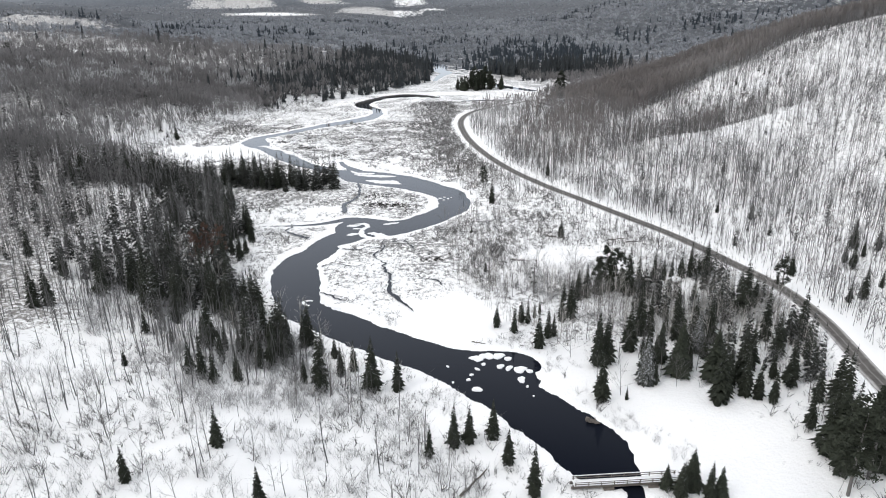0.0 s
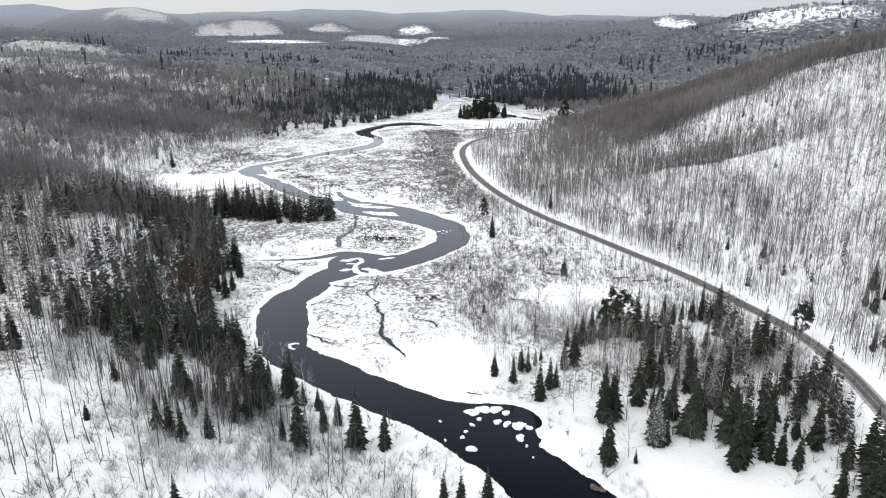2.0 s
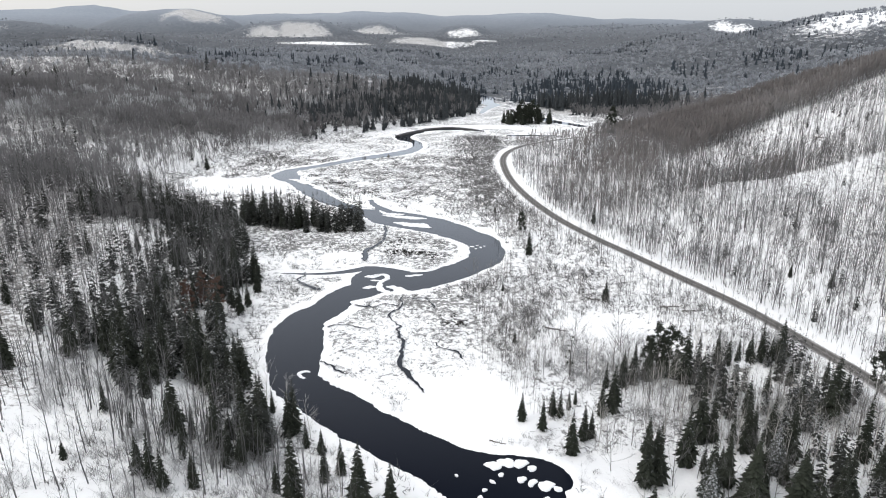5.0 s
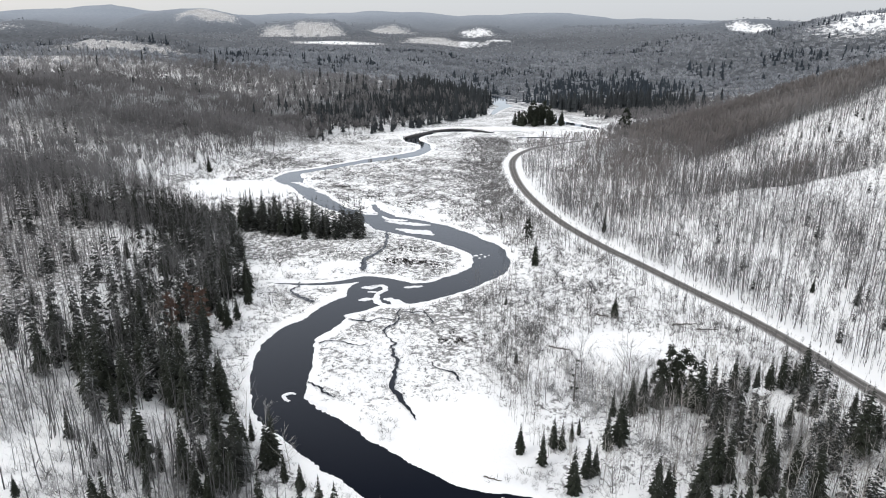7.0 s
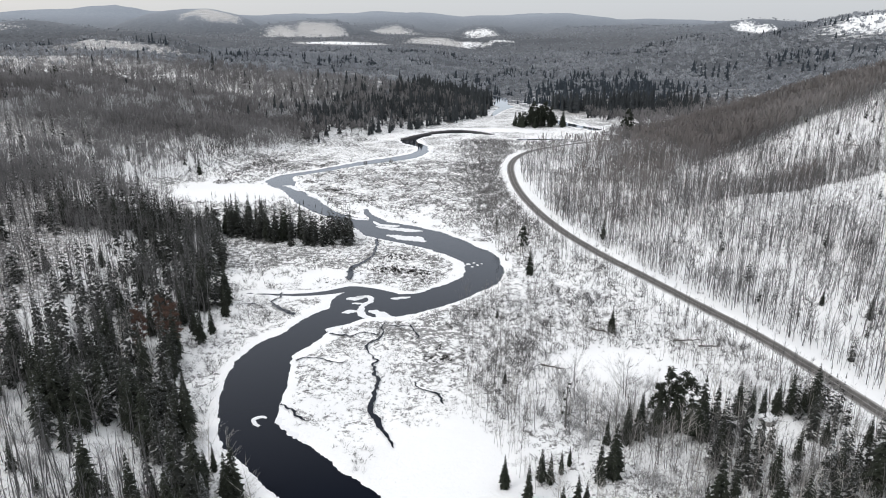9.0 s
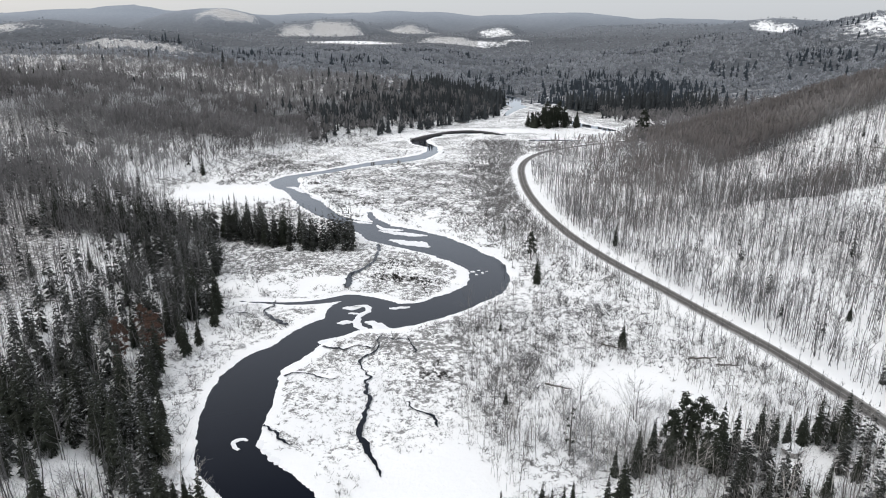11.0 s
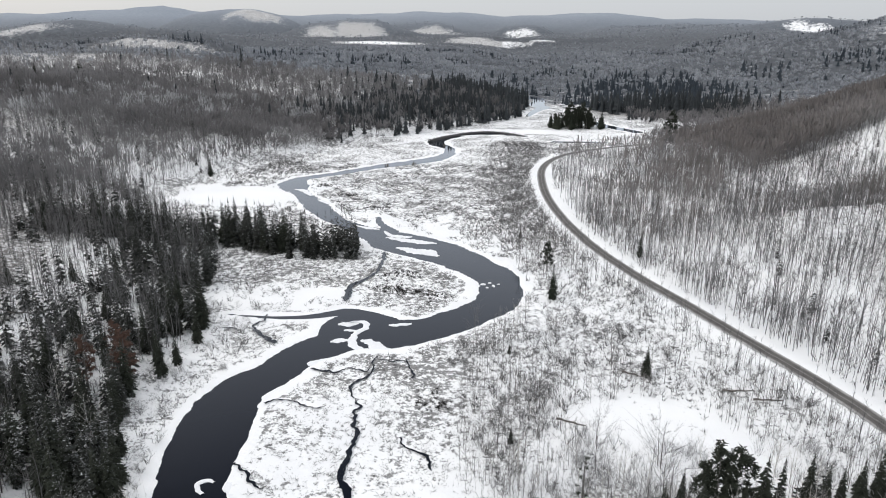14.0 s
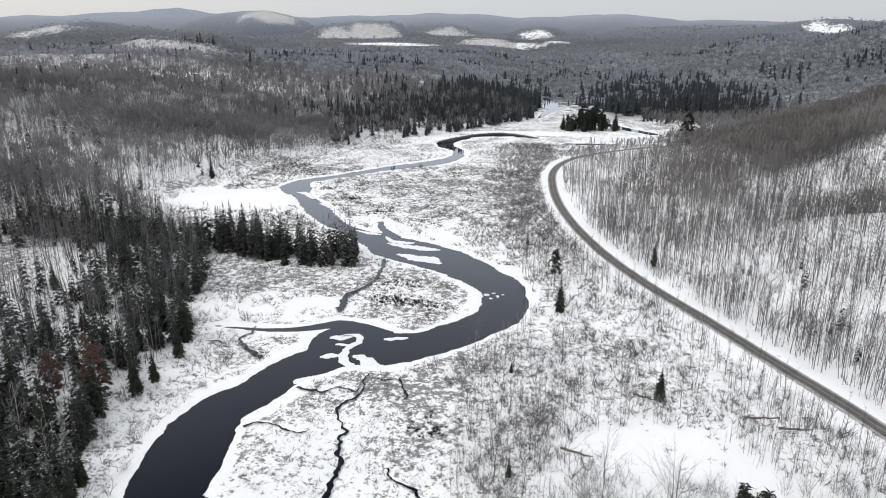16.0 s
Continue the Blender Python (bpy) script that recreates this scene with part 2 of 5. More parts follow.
SIDE = [spline([(-5, 218.5, 3), (-11, 222, 2.4), (-17, 223.5, 2.2), (-24, 220, 1.5), (-33, 218.3, 1.0), (-46, 219, 0.5)], 6),
        spline([(-26, 317, 1), (-23, 307.6, 1.4), (-17, 297.5, 2.2)], 5),
        spline([(19, 120, 5.0), (24, 120, 3.5), (26.5, 117.5, 2.5)], 4),
        spline([(56, 527, 1.6), (72, 526, 2.4), (87, 527, 2.4), (112, 531, 1.4)], 5),
        spline([(100, 640, 4), (105, 618, 5), (124, 584, 4)], 5)]
REACH = spline([(34, 922, 5), (51, 898, 6), (64, 860, 6), (58, 800, 8), (62, 764, 7), (52, 725, 4), (44, 680, 2)], 5)
SIDE.append(REACH)
SIDE.append(spline([(-15, 209, 5), (-16, 216, 4.4), (-13, 222, 3.2)], 4))
# narrow runnels that drain the bog
RUNNELS = [[(-20.5, 159.6, 0.3), (-18.6, 157.8, 0.2), (-16, 155.6, 0.3), (-13.6, 153.5, 0.08)],
           [(-15.6, 272.7, 0.6), (-14.4, 262.2, 0.5), (-14.9, 252.5, 0.5), (-16.8, 246.9, 0.5), (-19.3, 241.1, 0.8), (-18.8, 233.4, 0.9), (-19, 229.7, 0.3)],
           [(-22.1, 178.1, 0.25), (-19.6, 179.7, 0.2), (-16.2, 178.8, 0.2), (-13.8, 177.7, 0.22), (-11.7, 177.4, 0.2), (-10.4, 178.1, 0.06)],
           [(-4.6, 199.2, 0.15), (-4.4, 193.5, 0.2), (-4.6, 190.2, 0.25), (-6.7, 186.9, 0.3), (-6.7, 184, 0.3), (-5.1, 181, 0.12), (-3.8, 178.8, 0.3), (-4.2, 176.3, 0.3), (-3.5, 173.1, 0.35), (-2.3, 169.4, 0.38),
            (-2.5, 165.8, 0.4), (-2.3, 162.5, 0.5), (-2.4, 158, 0.55), (-0.8, 154.5, 0.6), (0.8, 151, 0.4), (3.3, 145.5, 0.1)]]
RUNNELS += [[(5.7, 169.3, 0.15), (6.4, 166.8, 0.2), (8.7, 165.5, 0.2), (10.1, 164.8, 0.35), (11.2, 163.1, 0.35), (11.8, 160.5, 0.08)],
           [(-17.1, 192.4, 0.3), (-13.4, 191.3, 0.3), (-11.2, 191.6, 0.2), (-8.9, 193.4, 0.15), (-5.3, 192.3, 0.2), (-4.4, 193.5, 0.1)],
           [(-3.7, 197.6, 0.12), (0.5, 197.2, 0.2), (2.7, 197.7, 0.06)], [(-44, 210.0, 0.12), (-42, 210.7, 0.3), (-40, 210.3, 0.1)], [(2.2, 198.4, 0.06), (2.9, 197, 0.2), (3.4, 194, 0.12), (4.6, 191.7, 0.25), (4.4, 189.6, 0.05)],
           [(-36.3, 219.1, 0.25), (-35.5, 215.4, 0.3), (-36.6, 211.3, 0.4), (-31.8, 206.2, 0.7), (-28.8, 203.3, 1.0)]]
# ice left standing in the water: strips of x, y, half-width
SHELVES = [[(-14.5, 217, 0.6), (-11, 217.6, 0.8), (-9.8, 215, 0.8), (-11.2, 211.4, 0.8), (-11.8, 207.2, 1.0), (-9.8, 203.5, 0.9), (-5.7, 199, 1.3), (-3.5, 196.9, 0.6)],
           [(-9.4, 207.7, 0.4), (-7.4, 206.6, 1.5), (-5, 204.5, 1.7), (-2.6, 202.3, 1.3), (0.5, 202.6, 0.4)], [(-16.5, 206, 0.3), (-14.5, 206.8, 1.3), (-12.6, 207, 0.5)], [(-14.8, 212.4, 0.3), (-13.2, 212.6, 0.6), (-11.8, 212.2, 0.3)],
           [(-17, 215.7, 0.4), (-14.6, 216.2, 1.4), (-12.2, 217, 0.6)], [(-4.6, 216.6, 0.4), (-2, 216.9, 0.9), (0.8, 217.8, 0.4)], [(-18.6, 194.6, 0.5), (-16, 196, 1.5), (-13, 196.6, 1.6), (-10, 197, 0.7)],
           [(-19.6, 155.4, 0.8), (-17.6, 152.8, 1.5), (-14.4, 150.0, 1.8), (-11, 148, 1.6), (-7.6, 145.6, 1.0)],
           ]
SHELVES += [[(-12.5, 278.6, 0.7), (-7, 276, 2.2), (-1.5, 274, 2.9), (2.4, 270.6, 0.5)], [(-18, 290, 0.5), (-12, 287.6, 1.7), (-5, 285.4, 1.8), (0.6, 284.4, 0.4)], [(-20, 297.5, 0.4), (-16.8, 292.6, 1.2), (-12.4, 291, 1.6), (-9, 291.6, 0.4)],
           [(-32, 304, 0.3), (-26, 301, 1.2), (-22, 299.6, 0.4)], [(-57, 343, 0.4), (-51, 338, 1.6), (-47, 334, 0.5)], [(-73, 362, 0.5), (-69, 361, 1.6), (-62, 350, 0.7)], [(-64, 391, 0.5), (-57, 392, 1.6), (-52, 398, 0.6)],
           [(-95, 345, 0.5), (-84, 346, 3.0), (-77, 352, 1.5), (-74, 357, 0.4)], [(-30, 428, 0.5), (-38, 420, 1.8), (-46, 412, 0.6)], [(-8, 548, 1), (8, 553, 3), (24, 552, 1)]]
ROAD = spline([(58, -120, 2.3), (66, -50, 2.3), (74, 5, 2.3), (80, 40, 2.3), (84, 62, 2.3), (88, 85, 2.3), (93, 108, 2.3), (97.5, 130, 2.3), (98, 148, 2.3), (94, 167, 2.3), (87.5, 191, 2.3), (78, 215, 2.3), (70.5, 234, 2.3), (61, 257, 2.3),
               (52, 286, 2.3), (45.5, 320, 2.3), (42, 355, 2.3), (41.5, 390, 2.3), (43.5, 420, 2.3), (50, 447, 2.3), (62, 470, 2.3), (82, 490, 2.3), (108, 508, 2.3),
               (150, 530, 2.3), (220, 560, 2.3), (300, 600, 2.3)], 8)
HILLS = [(-350, 720, 260, 130, 18), (-260, 480, 110, 110, 15), (258, 508, 75, 50, 20)]
RIDGES = []


def ridge(crest_y, front, back, *crest):
    """A ridge of the distance: y of its crest, width of its front and of its back, and the crest as x and height."""
    RIDGES.append((crest_y, front, back, np.array(crest, float)))


ridge(4350, 700, 500, (-3600, 205), (-2845, 226), (-2415, 240), (-2140, 263), (-1935, 236), (-1250, 208), (-820, 214), (-535, 224), (-255, 224), (20, 197), (360, 220), (690, 216), (955, 187), (1185, 197), (1535, 181), (2125, 172), (4000, 190))
ridge(3060, 260, 300, (-1700, 60), (-1415, 156), (-1330, 173), (-1200, 191), (-1080, 191), (-995, 175), (-905, 146), (-830, 102), (-700, 60))
ridge(2620, 220, 260, (-950, 50), (-805, 85), (-715, 121), (-565, 137), (-455, 139), (-395, 116), (-310, 90), (-245, 66), (-150, 40))
ridge(3000, 200, 250, (-600, 60), (-505, 120), (-405, 133), (-260, 140), (-140, 102), (-60, 60))
ridge(3050, 180, 250, (-100, 60), (-35, 92), (25, 120), (95, 131), (165, 125), (225, 93), (300, 60))
ridge(1800, 220, 260, (-2200, 60), (-1365, 72), (-1265, 98), (-1200, 105), (-1100, 111), (-1040, 104), (-900, 91), (-825, 87), (-730, 77), (-655, 71), (-550, 60), (-495, 30))
ridge(1060, 75, 120, (-760, 30), (-660, 54), (-575, 61), (-540, 68), (-495, 65), (-405, 62), (-380, 54), (-355, 40), (-310, 10))
ridge(850, 110, 70, (-900, 60), (-600, 58), (-490, 54), (-420, 52), (-330, 49), (-295, 40), (-250, 34), (-210, 22), (-150, 0))
ridge(2150, 150, 300, (-300, 20), (-245, 46), (-145, 76), (-75, 79), (-10, 76), (75, 68), (240, 70), (480, 80), (635, 96), (755, 112), (830, 127), (890, 130), (995, 122), (1100, 115), (2500, 120))
ridge(1230, 260, 300, (150, 0), (270, 32), (320, 37), (420, 54), (515, 70), (580, 87), (610, 94), (655, 107), (705, 115), (770, 119), (1500, 130))


def river_distance(x, y):
    """Metres to the nearest open water; below nought in it."""
    d = to_line(x, y, RIVER)
    d = d + (0.9 * field(x, y, 6.0, 5, 3) + 0.5 * field(x, y, 1.7, 7, 2)) * np.clip(1 - np.abs(d) / 6, 0, 1)
    for line in SIDE:
        d = np.minimum(d, to_line(x, y, line) + 0.3 * field(x, y, 2.4, 6, 2))
    return d


VALLEY_LEFT = ((-400, 20), (60, 26), (85, 14), (108, 0), (125, -18), (150, -36), (165, -43), (180, -48), (200, -45), (225, -55), (262, -66), (285, -80), (332, -130), (380, -127), (430, -112),
               (480, -92), (518, -77), (545, -47), (570, -25), (608, 5), (660, 38), (720, 44), (800, 50), (900, 46), (6000, 46))
LY, LX = np.array(VALLEY_LEFT, float).T


def road_x(y):
    k = np.argsort(ROAD[:, 1])
    return np.interp(y, ROAD[k, 1], ROAD[k, 0])


def land(x, y):
    """The height of the ground without river, road and small relief."""
    left = np.clip(np.interp(y, LY, LX) - x, 0, None)
    z = 6.8 * (1 - np.exp(-left / 50)) + 0.055 * np.minimum(left, 420)
    z = z + 4.0 * field(x, y, 85, 23, 2) * smooth(50, 140, left)
    z = z * (1 - 0.75 * smooth(900, 1500, y))
    foot = np.where(y < 390, road_x(y), np.interp(y, (390, 430, 470, 520, 600, 900), (42, 52, 85, 135, 190, 240)))
    s = np.clip(x - foot - 9, 0, None)
    rise = np.interp(s, (0, 25, 60, 90, 115, 165, 205, 260, 600, 6000), (0, 3.5, 7, 10, 15, 30, 46, 60, 70, 75))
    crest = np.interp(x, (100, 140, 180, 230, 400), (352, 392, 425, 442, 450)) + 8 * field(x, y, 90, 3, 2)
    rise = rise * (0.62 + 0.38 * smooth(200, 380, y)) * (1 - 0.42 * smooth(0, 110, y - crest))
    fold = 6.5 * np.exp(-(((y - 292 - 0.12 * (x - 110)) / 13) ** 2)) * smooth(38, 75, s) * smooth(190, 110, s)
    z = z + rise + fold + 2.0 * field(x, y, 60, 12, 2) * smooth(20, 90, s) + 6.0 * field(x, y, 90, 14, 2) * smooth(40, 120, s) * smooth(430, 500, y)
    z = z + 0.036 * np.clip(y - 620 - 300 * np.exp(-(((x - 55) / 70) ** 2)), 0, 2400)
    for hx, hy, sx, sy, h in HILLS:
        z = z + h * np.exp(-(((x - hx) / sx) ** 2 + ((y - hy) / sy) ** 2))
    far = smooth(500, 1100, np.hypot(x, y))
    gap = 1 - np.exp(-(((x - 60) / 170) ** 2)) * smooth(1250, 950, y)
    z = z + far * gap * (5 * field(x, y * 1.5, 260, 21, 3) + 3 * np.abs(field(x, y * 1.4, 130, 29, 2)))
    for ry, front, back, line in RIDGES:
        cx, ch = line.T
        sway = ry + 0.22 * front * field(x, y, 0.5 * front + 60, 27, 2)
        side = np.exp(-(((y - sway) / np.where(y < sway, front, back)) ** 2))
        top = np.interp(x, cx, ch) + 0.02 * front * field(x, y, 0.35 * front + 20, 28, 3)
        rise = top * side - 8 * (1 - side)
        z = 0.5 * (z + rise + np.sqrt((z - rise) ** 2 + 9.0)) - 1.5 * np.exp(-np.abs(z - rise) / 6)
    return z + 1.2 * field(x, y, 45, 22, 3) * smooth(4, 60, left + s)


def ground_height(x, y):
    z = land(x, y)
    r = to_line(x, y, ROAD)
    bed = 1.0 * smooth(40, 0, r) * (y < 640)
    z = np.maximum(z, bed * 0.9 + 0.05)
    near = smooth(7.0, 1.0, r)
    z = z * (1 - near) + near * np.where(r < 1e8, road_z(x, y), 0)
    z = z - 0.25 * smooth(0.6, -0.4, r) + 0.28 * np.exp(-((r - 0.9) / 0.6) ** 2)
    return z


def road_z(x, y):
    return 1.1 + 0.012 * np.clip(y - 480, 0, 200)


def thing_z(x, y):
    """The ground's height under single places."""
    ax, ay = np.atleast_1d(np.asarray(x, float)), np.atleast_1d(np.asarray(y, float))
    return ground_height(ax, ay) + 0.1


def mesh_object(name, verts, faces, mat, smooth_faces=False, attributes=None):
    """One mesh from arrays: verts (n, 3) and faces, all triangles or all quads (m, 3 or 4)."""
    me = bpy.data.meshes.new(name)
    verts, faces = np.asarray(verts, np.float32), np.asarray(faces, np.int32)
    k = faces.shape[1]
    me.vertices.add(len(verts))
    me.vertices.foreach_set("co", verts.ravel())
    me.loops.add(faces.size)
    me.loops.foreach_set("vertex_index", faces.ravel())
    me.polygons.add(len(faces))
    me.polygons.foreach_set("loop_start", np.arange(0, faces.size, k, dtype=np.int32))
    me.polygons.foreach_set("use_smooth", np.full(len(faces), smooth_faces))
    for key, values in (attributes or {}).items():
        me.attributes.new(key, "FLOAT", "POINT").data.foreach_set("value", np.asarray(values, np.float32))
    me.materials.append(mat)
    me.update(calc_edges=True)
    return new(name, me)


# open snowy faces on the far hills: x, y and half-sizes
FACES = [(-1040, 2950, 115, 55, 0.7), (-505, 2500, 100, 85, 0.68), (-650, 2480, 70, 60, 0.5), (-265, 2880, 120, 55, 0.6), (95, 2940, 75, 50, 0.7), (-1180, 1720, 90, 35, 0.5), (-470, 1005, 125, 34, 0.72),
         (-65, 2080, 95, 36, 0.55), (60, 2090, 160, 12, 0.45), (870, 2060, 55, 55, 0.48), (690, 1150, 90, 70, 0.72), (-290, 660, 190, 45, 0.42), (-420, 700, 120, 40, 0.42)]


def bands(x, y):
    """How close the left hillside's hardwoods stand: level belts, open and crowded by turns."""
    v = y - 0.69 * (x + 209) + 26 * field(x, y, 70, 37, 3)
    return np.interp(v, (250, 310, 340, 385, 405, 440, 455, 490, 510, 605, 640), (1.1, 1.1, 0.55, 0.50, 1.3, 1.3, 0.8, 0.8, 1.4, 1.4, 0.6))


def openness(x, y):
    """Nearly 1 on the open snow of the far hills and the lake."""
    o = np.exp(-((np.hypot((x + 330) / 130, (y - 1990) / 95)) ** 6))
    x, y = x + 45 * field(x, y, 80, 35, 3), y + 45 * field(x, y, 80, 36, 3)
    for cx, cy, rx, ry, most in FACES:
        o = np.maximum(o, most * np.exp(-((np.hypot((x - cx) / rx, (y - cy) / ry)) ** 2.4)))
    return o


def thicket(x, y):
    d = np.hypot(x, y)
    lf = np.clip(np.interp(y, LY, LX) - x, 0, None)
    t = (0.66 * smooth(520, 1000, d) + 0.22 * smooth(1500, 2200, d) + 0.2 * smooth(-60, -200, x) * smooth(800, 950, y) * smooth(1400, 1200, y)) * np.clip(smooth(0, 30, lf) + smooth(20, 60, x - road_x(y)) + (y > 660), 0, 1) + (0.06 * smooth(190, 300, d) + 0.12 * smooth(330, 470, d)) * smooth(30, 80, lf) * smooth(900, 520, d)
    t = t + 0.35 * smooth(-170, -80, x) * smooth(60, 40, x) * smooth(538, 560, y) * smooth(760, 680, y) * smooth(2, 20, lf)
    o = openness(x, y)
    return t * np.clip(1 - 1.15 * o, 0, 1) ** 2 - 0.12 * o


def build_ground():
    ys = [-400.0]
    while ys[-1] < 4900:
        y = ys[-1]
        ys.append(y + (12 if y < -130 else 2.5 if y < 20 else 1.2 if y < 75 else 0.68 if y < 235 else 0.68 * ((y - 40) / 195) ** 2.0 if y < 1200 else 18 + (y - 1200) * 0.012))
    ys = np.array(ys)
    u = np.linspace(-1, 1, 350)
    u = 0.55 * u + 0.45 * u**3
    half = 150 + 0.86 * np.clip(ys, 0, None)
    x = 15 + half[:, None] * u[None]
    y = np.repeat(ys[:, None], len(u), 1)
    n, m = x.shape
    x, y = x.ravel(), y.ravel()
    z = ground_height(x, y)
    d = river_distance(x, y)
    lf, rt = np.clip(np.interp(y, LY, LX) - x, 0, None), np.clip(x - road_x(y) + 10, 0, None)
    bog = smooth(0.3, 3.2, d + 3.2 * field(x, y, 13, 32, 3)) * smooth(45, 5, lf) * smooth(14, 0, rt) * smooth(112, 128, y)
    bog = bog * (0.88 + 0.12 * smooth(-0.5, 0.2, field(x, y, 38, 31, 3))) * (1 - 0.09 * smooth(14, 30, x) * smooth(330, 280, y))
    def pool(cx, cy, rx, ry):
        return np.exp(-(((x - cx) / rx) ** 2 + ((y - cy) / ry) ** 2) ** 2)
    wet = pool(13, 140, 13, 13) + pool(50, 92, 15, 14) + pool(57, 167, 15, 9) + pool(49, 178, 17, 11) + pool(-38, 232, 20, 8) + pool(-95, 345, 28, 26) + pool(9, 294, 17, 16) + pool(24, 268, 7, 13) + pool(30, 575, 40, 9)
    bog = bog * (1 - np.clip(wet, 0, 1)) * (1 - 0.10 * smooth(-26, -36, x) * smooth(225, 212, y))
    dry = np.full(x.shape, 1e9)
    for points in RUNNELS:
        dry = np.minimum(dry, to_line(x, y, spline(points, 5)))
    relief = (0.36 * field(x, y, 2.4, 41, 3) * bog + 0.12 * field(x, y, 6, 43, 3)) * smooth(0.3, 2.0, dry)
    z = z + relief * smooth(0, 2.0, d) * smooth(0, 3, to_line(x, y, ROAD))
    z = np.maximum(z, 0.10) + 0.04
    z = np.clip(np.minimum(z, 0.55 * d + 0.02), -0.9, None)
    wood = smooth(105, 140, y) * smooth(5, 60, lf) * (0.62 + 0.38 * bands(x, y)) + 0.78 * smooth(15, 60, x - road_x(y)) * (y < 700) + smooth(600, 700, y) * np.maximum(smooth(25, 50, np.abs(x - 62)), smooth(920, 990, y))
    i = (np.arange(n - 1)[:, None] * m + np.arange(m - 1)[None]).ravel()
    faces = np.stack([i, i + 1, i + m + 1, i + m], 1)
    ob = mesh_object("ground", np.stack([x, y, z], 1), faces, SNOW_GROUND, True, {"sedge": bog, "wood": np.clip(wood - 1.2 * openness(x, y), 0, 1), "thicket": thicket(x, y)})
    return tagged(ob, "snow-covered valley floor, bog and wooded hillsides", "ground", kind="structure")


build_ground()
ws = np.array([(-160.0, -140.0, -0.04), (160.0, -140.0, -0.04), (160.0, 935.0, -0.04), (-160.0, 935.0, -0.04)])
tagged(mesh_object("water", ws, [(0, 1, 2, 3)], WATER), "dark open river water between snowy ice shelves", "river", kind="structure")


def build_road():
    line = ROAD[:, :2]
    d = np.gradient(line, axis=0)
    nrm = np.stack([-d[:, 1], d[:, 0]], 1) / np.linalg.norm(d, axis=1)[:, None]
    cross = np.array([-1, -0.6, -0.2, 0.2, 0.6, 1.0])
    p = line[:, None] + nrm[:, None] * (2.05 * cross)[None, :, None]
    z = road_z(p[..., 0], p[..., 1]) + 0.06 + 0.05 * (1 - cross**2)
    v = np.dstack([p, z]).reshape(-1, 3)
    m, n = len(cross), len(line)
    i = (np.arange(n - 1)[:, None] * m + np.arange(m - 1)[None]).ravel()
    faces = np.stack([i, i + m, i + m + 1, i + 1], 1)
    ob = mesh_object("road", v, faces, ASPHALT, True, {"across": np.tile(cross, n)})
    tagged(ob, "two-lane asphalt road with slushy wheel tracks", "road", kind="structure")


build_road()

# ------------------------------------------------------------------ trees as arrays of triangles


def tube(points, radii, sides=4):
    points = np.array(points, float)
    out_v, out_f = [], []
    for k, (p, r) in enumerate(zip(points, radii)):
        d = points[min(k + 1, len(points) - 1)] - points[max(k - 1, 0)]
        d = d / (np.linalg.norm(d) + 1e-9)
        a = np.cross(d, (0.31, 0.95, 0.1))
        a = a / np.linalg.norm(a)
        b = np.cross(d, a)
        for s in range(sides):
            w = 2 * math.pi * s / sides
            out_v.append(p + r * (math.cos(w) * a + math.sin(w) * b))
    for k in range(len(points) - 1):
        for s in range(sides):
            i, j = k * sides + s, k * sides + (s + 1) % sides
            out_f += [(i, j, j + sides), (i, j + sides, i + sides)]
    return np.array(out_v), np.array(out_f)


def join(pieces):
    vs, fs, n = [], [], 0
    for v, f in pieces:
        vs.append(v), fs.append(np.asarray(f) + n)
        n += len(v)
    return np.vstack(vs), np.vstack(fs)


def sliver(a, b, w, rng):
    """A thin twig from a to b: one long triangle."""
    a, b = np.array(a, float), np.array(b, float)
    side = np.cross(b - a, rng.normal(size=3))
    side = side / (np.linalg.norm(side) + 1e-9) * w * 0.5
    return np.array([a - side, a + side, b]), np.array([(0, 1, 2)])


